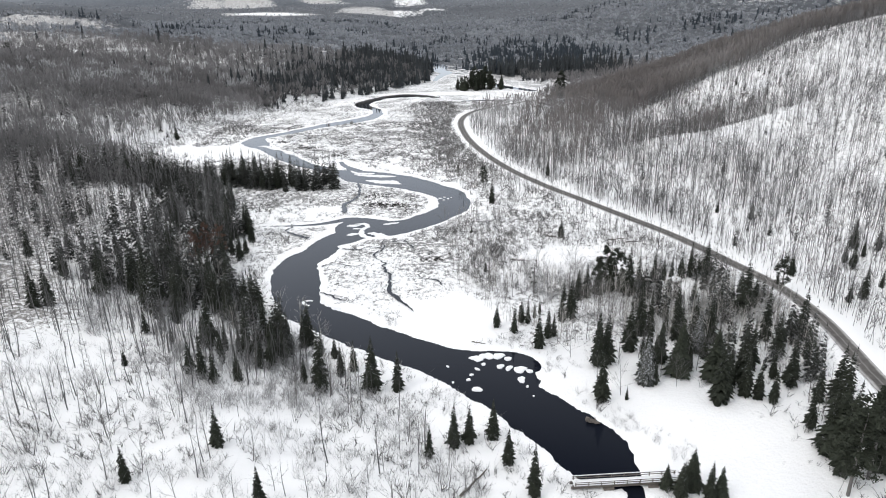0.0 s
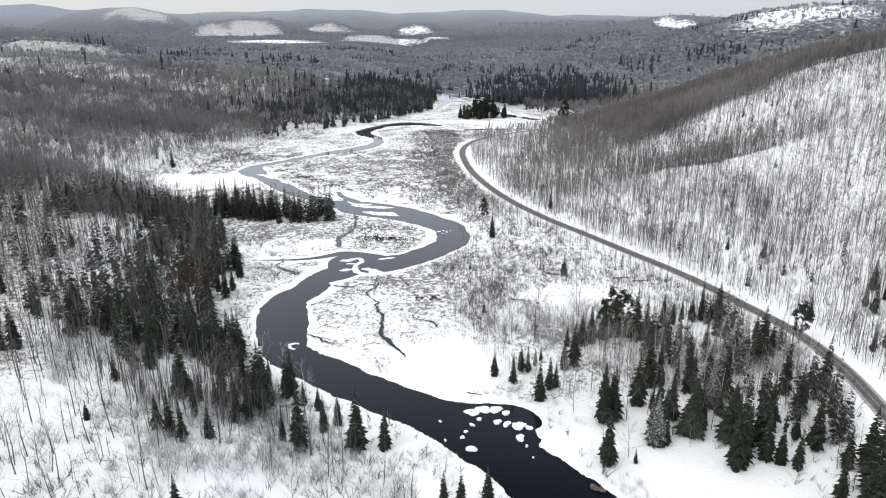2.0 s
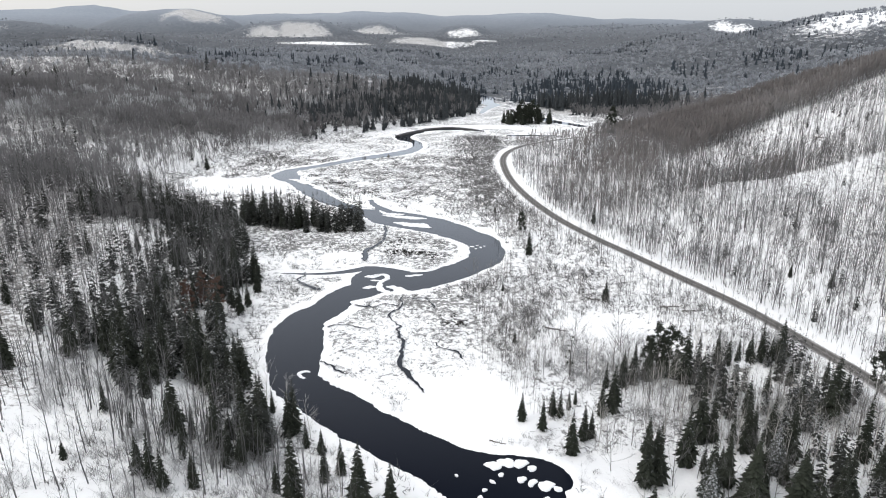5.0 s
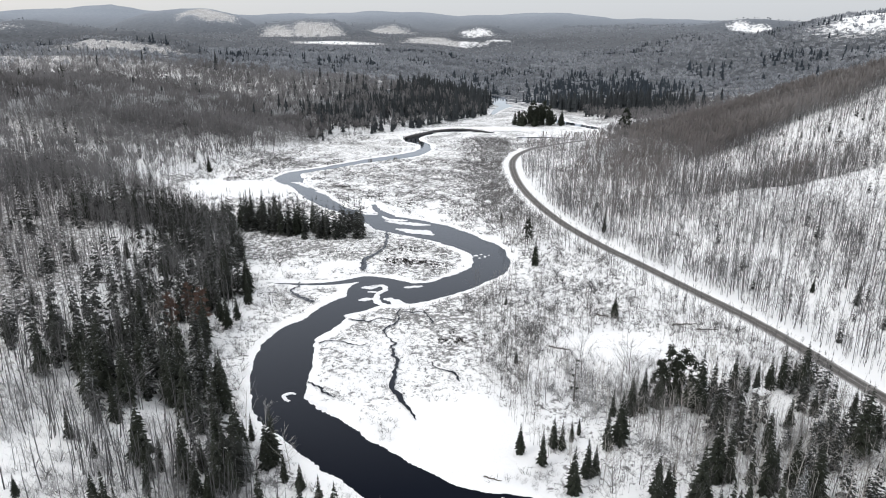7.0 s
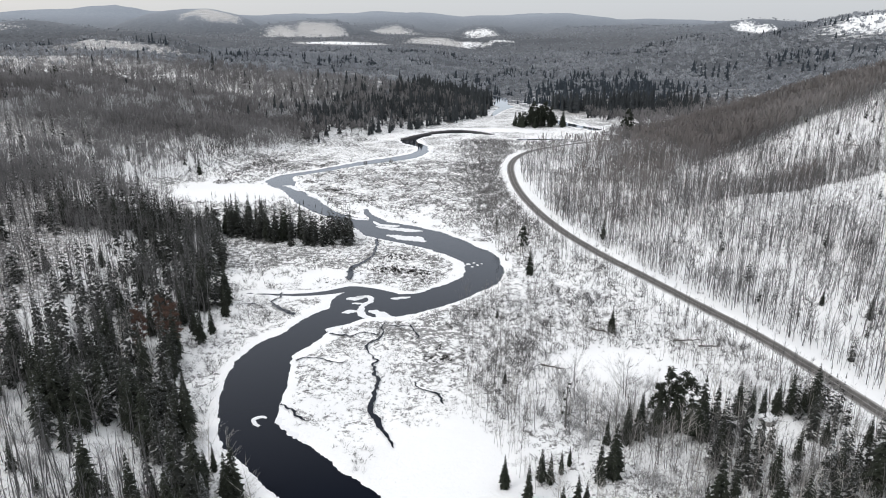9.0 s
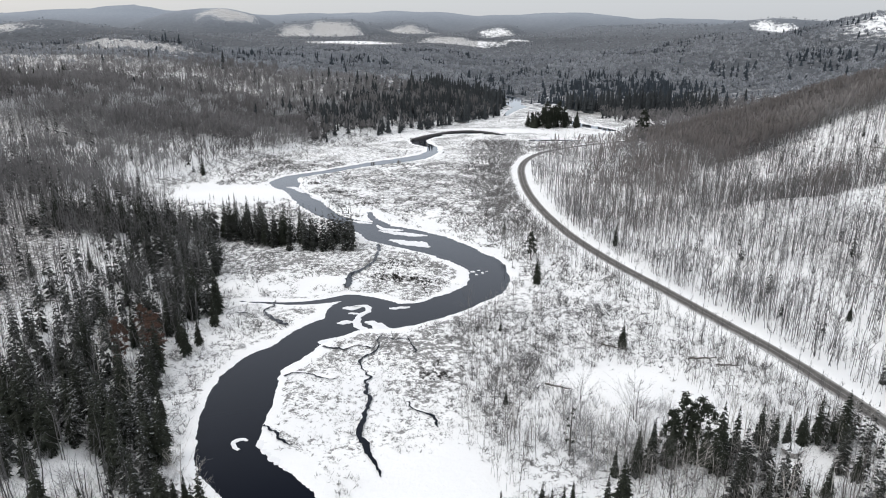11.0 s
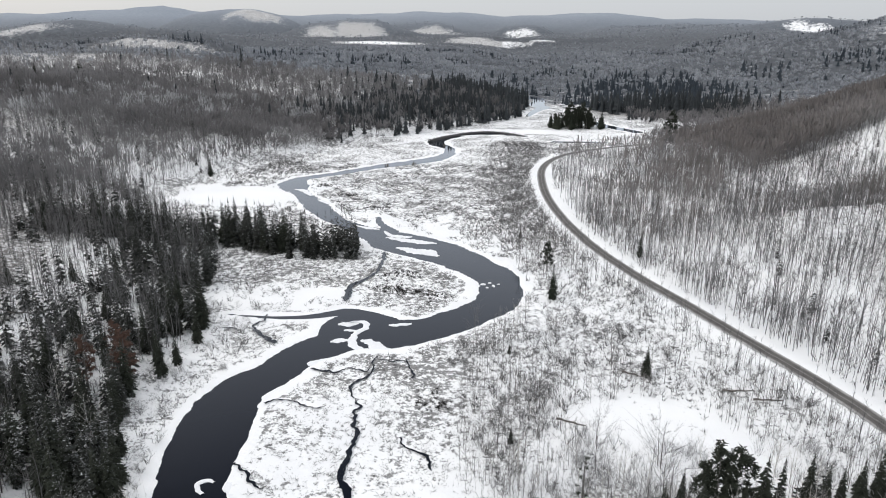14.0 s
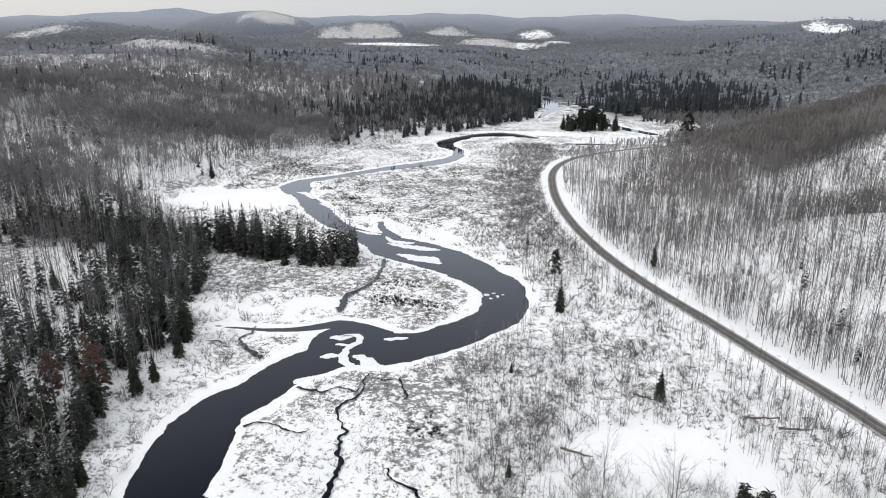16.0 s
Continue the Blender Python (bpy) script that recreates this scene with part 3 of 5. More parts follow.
def spruce_arrays(rng, height, width, tiers, per, blades, fill=0.36):
    """A spruce: drooping boughs in whorls, each a keel with side sprays. Returns trunk and crown."""
    trunk = tube([(0, 0, -0.3), (0, 0, height * 0.5), (0, 0, height * 0.98)], [0.016 * height, 0.010 * height, 0.01], 5)
    crown = []
    for k in range(tiers):
        f = (k + rng.uniform(0, 0.5)) / tiers
        z = height * (0.07 + 0.91 * f)
        reach = width * (1 - f) ** 0.92 * rng.uniform(0.82, 1.1) + 0.12
        if f < 0.12:
            reach *= 0.75
        count = max(3, int(per * (1 - 0.55 * f)))
        a0 = rng.uniform(0, 6.28)
        for j in range(count):
            a = a0 + 6.283 * j / count + rng.uniform(-0.3, 0.3)
            rr = reach * rng.uniform(0.62, 1.12)
            z = height * (0.07 + 0.91 * f) + rng.uniform(-0.6, 0.6) * height / tiers
            drop = rr * (0.62 - 0.6 * f) + 0.08
            out = np.array([math.cos(a), math.sin(a), 0])
            side = np.array([-math.sin(a), math.cos(a), 0])
            tip = out * rr + (0, 0, z - drop)
            mid = out * rr * 0.55 + (0, 0, z - drop * 0.35)
            root = np.array([0, 0, z])
            w = fill * rr + 0.08
            v = [root, mid + side * w * rng.uniform(0.7, 1.1) - (0, 0, 0.12 * rr), tip, mid - side * w * rng.uniform(0.7, 1.1) - (0, 0, 0.12 * rr), mid + (0, 0, 0.05 * rr)]
            crown.append((np.array(v), np.array([(0, 1, 4), (1, 2, 4), (2, 3, 4), (3, 0, 4)])))
            for _ in range(blades):
                s = rng.uniform(0.25, 0.95)
                p = root + (tip - root) * s + (0, 0, 0.1 * rr * (1 - s))
                q = p + side * rng.choice([-1, 1]) * w * rng.uniform(0.5, 1.3) * (1.15 - s) + out * 0.18 * rr - (0, 0, rng.uniform(0.05, 0.3) * (0.4 + 0.3 * rr))
                crown.append(sliver(p, q, 0.14 + 0.08 * rr, rng))
    top = sliver((0, 0, height * 0.9), (0, 0, height * 1.03), 0.25, rng)
    return trunk, join(crown + [top])


def pine_arrays(rng, height, width, clumps):
    """A white pine: bare lower trunk, irregular crown of clumped sprays."""
    trunk = tube([(0, 0, -0.3), (0.1, 0, height * 0.5), (0, 0.1, height * 0.95)], [0.018 * height, 0.012 * height, 0.03], 5)
    crown = []
    for k in range(clumps):
        f = (k + 0.5) / clumps
        z = height * (0.25 + 0.70 * f) + rng.uniform(-0.05, 0.05) * height
        a = rng.uniform(0, 6.28)
        r = width * math.sin(math.pi * min(0.97, 0.25 + 0.70 * f)) * math.sqrt(rng.uniform(0.02, 1.0))
        c = np.array([math.cos(a) * r, math.sin(a) * r, z + 0.15 * r])
        crown.append(tube([(0, 0, z - 0.1 * r), c], [0.05, 0.02], 3))
        size = width * rng.uniform(0.32, 0.5)
        for _ in range(32):
            d = rng.normal(size=3) * (1, 1, 0.6)
            d = d / np.linalg.norm(d)
            p = c + d * size * rng.uniform(0.1, 0.6)
            d = rng.normal(size=3) * (1, 1, 0.6)
            d = d / np.linalg.norm(d)
            crown.append(sliver(p - 0.25 * size * d, p + d * size * rng.uniform(0.2, 0.5) + (0, 0, 0.12 * size), 0.20 * size, rng))
    return trunk, join(crown)


def bare_arrays(rng, height, spread, limbs, twigs, lean=0.04, low=0.3, fork=False):
    """A leafless tree: a tapered trunk, limbs that fork upward, and fine twigs."""
    lx, ly = rng.normal(0, lean * height, 2)
    bend = rng.normal(0, 0.02 * height, 2)

    def on(f):
        return np.array([lx * f + bend[0] * math.sin(3.1 * f), ly * f + bend[1] * math.sin(3.1 * f), height * f])
    r0 = 0.0075 * height + 0.03
    trunk = tube([on(0) - (0, 0, 0.3), on(0.35), on(0.7), on(1.0)], [r0, r0 * 0.75, r0 * 0.45, 0.012], 4)
    crown = []
    for k in range(limbs):
        f = low + (0.95 - low) * (k + rng.uniform(0, 0.9)) / limbs
        a = rng.uniform(0, 6.28)
        length = spread * (1.15 - f) * rng.uniform(0.6, 1.2) + 0.3
        rise = rng.uniform(0.7, 1.5)
        base = on(f)
        out = np.array([math.cos(a), math.sin(a), rise])
        tip = base + out * length
        crown.append(tube([base, base + out * length * 0.5 - (0, 0, 0.06 * length), tip], [r0 * 0.42 * (1.1 - f), r0 * 0.28 * (1.1 - f), 0.008], 3))
        for _ in range(twigs):
            s = rng.uniform(0.3, 1.0)
            p = base + (tip - base) * s
            d = out / np.linalg.norm(out) + rng.normal(0, 0.55, 3)
            crown.append(sliver(p, p + d * length * rng.uniform(0.25, 0.55), 0.035, rng))
    return trunk, join(crown)


def bush_arrays(rng, height, stems, thick=0.08):
    out = []
    for _ in range(stems):
        a, s = rng.uniform(0, 6.28), rng.uniform(0.15, 0.75)
        d = np.array([math.cos(a) * s, math.sin(a) * s, 1.0]) * height * rng.uniform(0.6, 1.1)
        b = np.array([*rng.normal(0, 0.12 * height, 2), -0.1])
        out.append(sliver(b, b + d, thick, rng))
        for _ in range(2):
            p = b + d * rng.uniform(0.3, 0.8)
            out.append(sliver(p, p + d * 0.4 + rng.normal(0, 0.25 * height, 3) * (1, 1, 0.4), 0.62 * thick, rng))
    return join(out)


def far_bare_arrays(rng, height, spread, twigs, width=0.16):
    """A leafless tree of few faces, for the distance: a stem and a domed crown of limbs that fan out to fine tips."""
    out = [sliver((0, 0, -0.5), (rng.normal(0, 0.3), rng.normal(0, 0.3), height * 0.85), 0.28 + 0.2 * width, rng)]
    for _ in range(twigs):
        a, e = rng.uniform(0, 6.28), math.asin(rng.uniform(-0.15, 1.0))
        l = rng.uniform(0.75, 1.08)
        tip = np.array([math.cos(a) * math.cos(e) * spread * l, math.sin(a) * math.cos(e) * spread * l, height * (0.6 + 0.4 * l * math.sin(e))])
        fork = np.array([0.15 * tip[0], 0.15 * tip[1], height * rng.uniform(0.3, 0.5)])
        side = np.cross(tip - fork, rng.normal(size=3))
        side = side / np.linalg.norm(side) * width * rng.uniform(0.6, 1.3)
        out.append((np.array([fork, tip + side * 0.5, tip - side * 0.5 + (0, 0, rng.uniform(-0.5, 0.2) * width)]), np.array([(0, 1, 2)])))
    return join(out)


def far_spruce_arrays(rng, height, width, tiers):
    out = []
    for k in range(tiers):
        f = k / tiers
        z0, r = height * (0.06 + 0.9 * f), width * (1 - f) ** 0.85 * rng.uniform(0.8, 1.15) + 0.1
        top = np.array([0, 0, z0 + height * 1.25 / tiers])
        n = 5
        a0 = rng.uniform(0, 6.28)
        ring = np.array([(math.cos(a0 + 6.283 * j / n) * r * rng.uniform(0.7, 1.2), math.sin(a0 + 6.283 * j / n) * r * rng.uniform(0.7, 1.2), z0 - rng.uniform(0, 0.25) * r) for j in range(n)])
        out.append((np.vstack([ring, top]), np.array([(j, (j + 1) % n, n) for j in range(n)])))
    return join(out)


def scatter(name, kinds, places, sizes, mat, label, category, rng):
    """Many like plants as one object: each place takes a kind, a turn and a size."""
    vs, fs, frost, n = [], [], [], 0
    tone = np.clip(0.30 + 2.0 * field(places[:, 0] * 0.6, places[:, 1], 42, 45, 3) + rng.normal(0, 0.34, len(places)), 0, 1) * smooth(180, 420, places[:, 1])
    mood = np.clip(0.5 + 0.5 * field(places[:, 0], places[:, 1], 18, 46, 2) + rng.normal(0, 0.22, len(places)), 0, 1)
    pick, turn = rng.integers(0, len(kinds), len(places)), rng.uniform(0, 6.283, len(places))
    for k, (v, f) in enumerate(kinds):
        mine = np.where(pick == k)[0]
        if not len(mine):
            continue
        c, s, z = np.cos(turn[mine])[:, None], np.sin(turn[mine])[:, None], sizes[mine][:, None]
        p = np.stack([(v[:, 0] * c - v[:, 1] * s) * z, (v[:, 0] * s + v[:, 1] * c) * z, v[None, :, 2] * z], 2) + places[mine][:, None]
        vs.append(p.reshape(-1, 3))
        frost.append(np.column_stack([np.repeat(tone[mine], len(v)), np.repeat(mood[mine], len(v)), np.tile(np.clip(v[:, 2] / v[:, 2].max(), 0, 1), len(mine))]))
        fs.append((f[None] + (np.arange(len(mine)) * len(v))[:, None, None]).reshape(-1, 3) + n)
        n += len(mine) * len(v)
    return tagged(mesh_object(name, np.vstack(vs), np.vstack(fs), mat, False, dict(zip(("frost", "mood", "reach"), np.vstack(frost).T))), label, category, kind="stuff")


def place_rows(x, y):
    return np.stack([x, y, ground_height(x, y)], 1)


def left_of(x, y):
    return np.interp(y, LY, LX) - x


def open_ground(x, y):
    """Where no tree may stand: water, road and its verges, outside the land."""
    return (to_line(x, y, ROAD) > 3.0) & (river_distance(x, y) > 1.5) & (np.hypot((x - 73.5) / 5, (y - 154) / 7) > 1) & (np.hypot((x - 49) / 14, (y - 178) / 8) > 1)


def part(name, arrays, mat, parent, label=""):
    """One mesh object under a thing or under a part."""
    v, f = arrays
    ob = mesh_object(name, v, f, mat)
    ob.parent = parent
    if label:
        tagged(ob, label)
    return ob


def box_arrays(x0, x1, y0, y1, z0, z1, bevel=0.02):
    """A block with chamfered long edges."""
    b = min(bevel, 0.45 * (y1 - y0), 0.45 * (z1 - z0))
    ring = [(y0 + b, z0), (y1 - b, z0), (y1, z0 + b), (y1, z1 - b), (y1 - b, z1), (y0 + b, z1), (y0, z1 - b), (y0, z0 + b)]
    v = np.array([(x, y, z) for x in (x0, x1) for y, z in ring])
    f = [(k, (k + 1) % 8, 8 + (k + 1) % 8) for k in range(8)] + [(k, 8 + (k + 1) % 8, 8 + k) for k in range(8)]
    f += [(0, k + 1, k) for k in range(1, 7)] + [(8, 8 + k, 9 + k) for k in range(1, 7)]
    return v, np.array(f)


def snow_material():
    m, t, b = material("fresh_snow", 0.7)
    t.links.new(ramp(t, noise_node(t, 1.2, 5), [(0.3, (0.80, 0.81, 0.83)), (0.7, (0.88, 0.88, 0.88))]), b.inputs["Base Color"])
    bump(t, b, noise_node(t, 3.0, 5, 0.6), 0.4, 0.2)
    return m


def rock_material():
    m, t, b = material("granite", 0.85)
    t.links.new(ramp(t, noise_node(t, 1.5, 8, 0.65), [(0.3, (0.12, 0.115, 0.11)), (0.7, (0.34, 0.33, 0.32))]), b.inputs["Base Color"])
    bump(t, b, noise_node(t, 4.0, 6, 0.6), 0.6, 0.2)
    return m


SNOW, GRANITE = snow_material(), rock_material()
R = np.random.default_rng(7)

# ------------------------------------------------------------------ single trees: kinds built once, then set out
KINDS = {}


def kind(name, arrays, wood, leaf):
    trunk, crown = arrays
    holder = [mesh_object("trunk", *trunk, wood), mesh_object("crown", *crown, leaf)]
    meshes = [h.data for h in holder]
    for h in holder:
        bpy.data.objects.remove(h)
    KINDS.setdefault(name, []).append(meshes)


for k in range(6):
    kind("spruce", spruce_arrays(R, 12, R.uniform(1.9, 2.6), 33, 9, 2, 0.28), BARK, SPRUCE)
for k in range(3):
    kind("snowy_spruce", spruce_arrays(R, 12, R.uniform(2.8, 3.4), 30, 11, 4, 0.28), BARK, SNOWY_SPRUCE)
for k in range(3):
    kind("broad_fir", spruce_arrays(R, 12, R.uniform(2.9, 3.5), 30, 11, 4, 0.30), BARK, PINE)
for k in range(3):
    kind("pine", pine_arrays(R, 12, 2.9, 48), BARK, PINE)
kind("tall_pine", pine_arrays(R, 12, 1.5, 9), BARK, PINE)
for k in range(2):
    kind("rusty", pine_arrays(R, 12, 2.4, 36), BARK, LARCH)
for k in range(7):
    kind("bare", bare_arrays(R, 10, 3.2, 12, 6, 0.06, R.uniform(0.2, 0.45)), BARK, TWIG)
for k in range(4):
    kind("spreading", bare_arrays(R, 7, 4.2, 12, 8, 0.05, 0.12), BARK, TWIG)
for k in range(3):
    kind("birch", bare_arrays(R, 10, 3.6, 14, 8, 0.05, 0.2), BIRCH, BIRCH)


def plant(name, sort, x, y, height, label, category, group):
    meshes = KINDS[sort][int(R.integers(0, len(KINDS[sort])))]
    base = {"spreading": 7.0, "bare": 10.0, "birch": 10.0}.get(sort, 12.0)
    e = new(name)
    e.matrix_world = Matrix.Translation((x, y, float(thing_z(x, y)[0]) - 0.05)) @ Matrix.Rotation(R.uniform(0, 6.28), 4, "Z") @ Matrix.Diagonal((*[height / base * R.uniform(0.9, 1.1)] * 2, height / base, 1))
    for part_name, me in zip(("trunk", "crown"), meshes):
        ob = new(part_name, me)
        ob.parent = e
    return tagged(e, label, category, group)


GROVE = [(40.1, 115.9, 12.8), (42.4, 117.0, 11.5), (37.2, 103.6, 10.5), (58.9, 101.2, 15.1), (66.2, 107.3, 12.6), (79.2, 122.3, 13.3), (78.0, 115.4, 10.6),
         (29.9, 125.1, 8.8), (42.9, 124.1, 8.7), (44.8, 124.9, 6.2), (53.8, 128.9, 12.6), (56.1, 129.0, 10.6), (59.3, 127.9, 7.4), (62.3, 126.7, 9.4), (68.1, 129.6, 5.4), (65.9, 136.8, 9.5), (76.7, 138.0, 8.1),
         (81.1, 135.1, 14.3), (86.0, 139.3, 7.9), (87.1, 147.8, 6.6), (80.0, 148.4, 6.0), (73.2, 144.1, 7.3), (63.9, 143.5, 6.1), (61.2, 147.1, 7.2), (46.3, 152.9, 6.7), (49.8, 156.5, 6.3)]
POND_ROW = [(22.3, 135.6, 6.3), (25.8, 132.1, 7.4), (28.5, 137.7, 6.3), (29.8, 136.7, 6.2), (32.0, 139.5, 4.8), (33.7, 141.6, 4.1), (32.8, 128.9, 8.0), (34.4, 130.1, 5.9), (37.9, 137.1, 8.4), (40.6, 138.9, 10.7),
            (41.3, 147.9, 6.1), (45.0, 148.6, 8.2), (47.5, 150.0, 9.5), (58.5, 150.3, 13.5), (63.1, 155.2, 9.8), (68.4, 158.0, 8.9), (71.0, 158.1, 7.0), (73.3, 158.4, 7.0), (75.9, 158.4, 7.7), (78.5, 158.7, 10.0), (83.0, 158.9, 10.8), (80.4, 157.9, 7.0)]
BANK = [(-34.1, 147.7, 12.1), (-20.3, 131.3, 11.5), (-24.3, 122.2, 9.4), (-15.4, 108.9, 13.7), (-12.3, 117.3, 7.8), (-9.8, 119.1, 7.2), (-37.0, 109.8, 9.0),
        (-39.8, 111.8, 7.2), (-34.4, 107.8, 7.7), (-30.7, 109.8, 6.6), (-28.3, 117.5, 6.9), (-37.1, 122.6, 6.5), (-31.7, 122.9, 12.1), (-26.1, 138.3, 5.7),
        (-50.9, 215.5, 10.3), (-65.8, 154.4, 10.6), (-72.1, 156.7, 7.4), (-53.2, 137.3, 5.5), (-52.3, 113.7, 4.0), (-18.8, 111.9, 6.0),
        (-49.8, 190.8, 9.0), (-46.0, 191.7, 7.5), (-48.7, 210.1, 13.3), (-53.9, 206.3, 14.8), (-0.9, 110.9, 8.7), (-5.8, 111.4, 12.0)]
EDGE = [(-21.1, 130.5, 9.6), (-26.6, 125.8, 8.3), (-31.0, 127.7, 6.3), (-40.5, 127.1, 7.5), (-54.4, 130.6, 6.5), (-47.5, 125.9, 4.2), (-35.7, 147.3, 11.3), (-38.1, 139.7, 6.9), (-27.0, 136.7, 5.6), (-17.2, 126.7, 6.3),
        (-14.1, 124.8, 5.2), (-34.1, 126.2, 6.3), (-42.9, 159.3, 10.2), (-51.0, 159.0, 10.2), (-65.0, 160.9, 12.3), (-71.8, 151.9, 12.2), (-69.5, 158.5, 10.2), (-65.4, 171.0, 11.0), (-46.7, 186.4, 10.4), (-46.3, 202.4, 9.7),
        (-36.5, 153.0, 10.9), (-40.0, 160.1, 7.5), (-50.1, 165.8, 12.2), (-56.7, 161.7, 9.8), (-56.4, 214.9, 13.3), (-42.6, 149.7, 8.9), (-38.6, 151.0, 8.8), (-50.2, 149.0, 8.9), (-45.5, 154.5, 9.6), (-47.0, 171.0, 9.4), (-54.0, 172.0, 10.5)]
FRONT = [(-29.0, 87.8, 7.5), (-20.2, 74.5, 6.5), (-39.2, 78.4, 6.2), (4.0, 89.7, 6.5), (8.3, 92.5, 8.6), (11.0, 93.3, 7.5), (15.2, 94.1, 8.2), (16.7, 87.3, 6.9),
         (19.3, 79.6, 9.5), (45.3, 76.4, 7.1), (41.2, 76.8, 6.9), (74.4, 90.2, 7.9), (81.7, 108.2, 6.3), (42.0, 103.5, 3.0)]
for x, y, h in GROVE:
    plant("spruce_tree", "spruce", x, y, h, "dark green spruce dusted with snow between river and road", "spruce tree", "spruces between river and road")
for x, y, h in POND_ROW:
    plant("spruce_tree", "spruce", x, y, h, "dark spruce at the edge of the grove before a white pond", "spruce tree", "spruces before the pond")
for x, y, h in BANK:
    plant("spruce_tree", "spruce", x, y, h, "dark green spruce on the wooded river bank", "spruce tree", "spruces on the river bank")
for x, y, h in EDGE:
    plant("spruce_tree", "spruce", x, y, h, "dark green spruce with snow between its boughs on the river bank", "spruce tree", "spruces on the river bank")
for x, y, h in FRONT:
    plant("spruce_tree", "spruce", x, y, h, "young dark spruce on open snow near the river", "spruce tree", "spruces on open snow")
for x, y, h in ((36.2, 236.6, 9.8), (52.5, 195.9, 7.2), (65.8, 272.7, 8.5), (-123, 384.0, 10.9), (28.8, 291.3, 4.2), (24.5, 203.5, 2.8), (24.5, 169.5, 3.6)):
    plant("spruce_tree", "spruce", x, y, h, "lone dark spruce standing on the snowy bog", "spruce tree", "lone spruces")
for x, y, h in ((47.6, 108.8, 10.5), (49.5, 113.5, 9.0), (63.0, 120.0, 10.0), (-30.5, 132.0, 8.5), (-24.0, 128.5, 7.5), (76.1, 139.0, 6.0)):
    plant("spruce_tree", "snowy_spruce", x, y, h, "broad spruce with snow-laden boughs", "spruce tree", "snow-laden spruces")
for x, y, h in ((53.9, 154.6, 11.7), (57.0, 155.5, 10.9), (51.6, 153.4, 9.5), (95.0, 143.3, 10.1), (36.0, 258.5, 9.0), (82.4, 110.8, 5.5), (65.9, 74.7, 15.4), (71.1, 77.6, 16.8), (133, 520, 21)):
    plant("pine_tree", "pine", x, y, h, "dark green pine with a broad ragged crown", "pine tree", "pines")
for x, y, h in ((55.2, 111.2, 12.0), (61.5, 109.0, 11.5), (58.0, 116.0, 10.0), (53.5, 116.5, 9.5), (64.5, 114, 9.0), (54.6, 153.4, 7.5), (57.2, 152.6, 7.0), (51.2, 151.8, 7.5), (70, 84, 13), (74.5, 80, 13), (68, 79.5, 11), (78, 86, 12)):
    plant("fir_tree", "broad_fir", x, y, h, "broad dark green fir with boughs down to the snow", "fir tree", "broad firs")
plant("pine_tree", "tall_pine", 34.8, 153.4, 10.1, "slender pine with a bare trunk and small top", "pine tree", "pines")
for x, y, h in ((-50.5, 181.1, 13.0), (-57.0, 178.0, 12.0), (-56.0, 187.0, 11.0), (52.8, 129.0, 3.2)):
    plant("rusty_tree", "rusty", x, y, h, "rust-brown dying fir with a thin crown", "fir tree", "rusty firs")
for x, y, h in ((54.3, 147.7, 9.6), (65.0, 128.4, 11.5), (30.7, 130.0, 8.1), (35.2, 127.3, 8.9), (64.5, 140.4, 8.6), (51.6, 132.3, 10.3), (46.0, 142.5, 4.7), (56.9, 126.5, 8.3), (70.0, 121.0, 9), (57.5, 122.5, 8.5), (78.5, 126.0, 9), (63.0, 150.5, 8), (-22.5, 134.5, 9.5), (-28.0, 141.0, 9), (-46.0, 162.0, 10), (-36.5, 131.0, 8.5), (-56.0, 168.0, 10), (30.7, 132.0, 7.5), (36.5, 131.1, 8), (-17.0, 129.8, 8.5), (-61.3, 183.0, 9), (-61.5, 177.9, 9), (-52.5, 170.1, 8), (-9.0, 113.5, 8.5), (47, 128, 8), (74, 128, 8)):
    plant("birch_tree", "birch", x, y, h, "leafless birch with pale grey bark and branches", "birch tree", "birches")
for x, y, h in ((-52.5, 98.5, 6), (-46.9, 91.3, 5.5), (-37.4, 89.4, 5), (-43.8, 92.0, 5), (22.2, 169.0, 7.5), (29.6, 171.1, 5), (35.3, 213.5, 6.5), (-60.5, 104, 6), (35, 150, 4), (76, 181, 5)):
    plant("bare_tree", "spreading", x, y, h, "small leafless tree with spreading forked limbs", "leafless tree", "spreading leafless trees")

for x, y, h in ((76, 92, 14), (79.5, 98, 12), (73, 85, 13), (81, 88, 11), (70, 91, 9), (78, 81, 12)):
    plant("spruce_tree", "spruce", x, y, h, "tall dark spruce beside the snowy pond", "spruce tree", "spruces beside the pond")
for x, y, h in ((41.3, 77.5, 6.2), (43.6, 79.0, 7.4), (47.0, 76.5, 6.0), (39.8, 79.3, 4.6)):
    plant("spruce_tree", "broad_fir", x, y, h, "bushy dark spruce at the end of the footbridge", "spruce tree", "spruces at the footbridge")


def rain(n, x0, x1, y0, y1):
    return R.uniform(x0, x1, n), R.uniform(y0, y1, n)


def grove(n, sort, name, x0, x1, y0, y1, h0, h1, chance, label, category, group, most=999):
    x, y = rain(n, x0, x1, y0, y1)
    for i in np.where(chance(x, y) & open_ground(x, y))[0][:most]:
        plant(name, sort, float(x[i]), float(y[i]), float(R.uniform(h0, h1)), label, category, group)


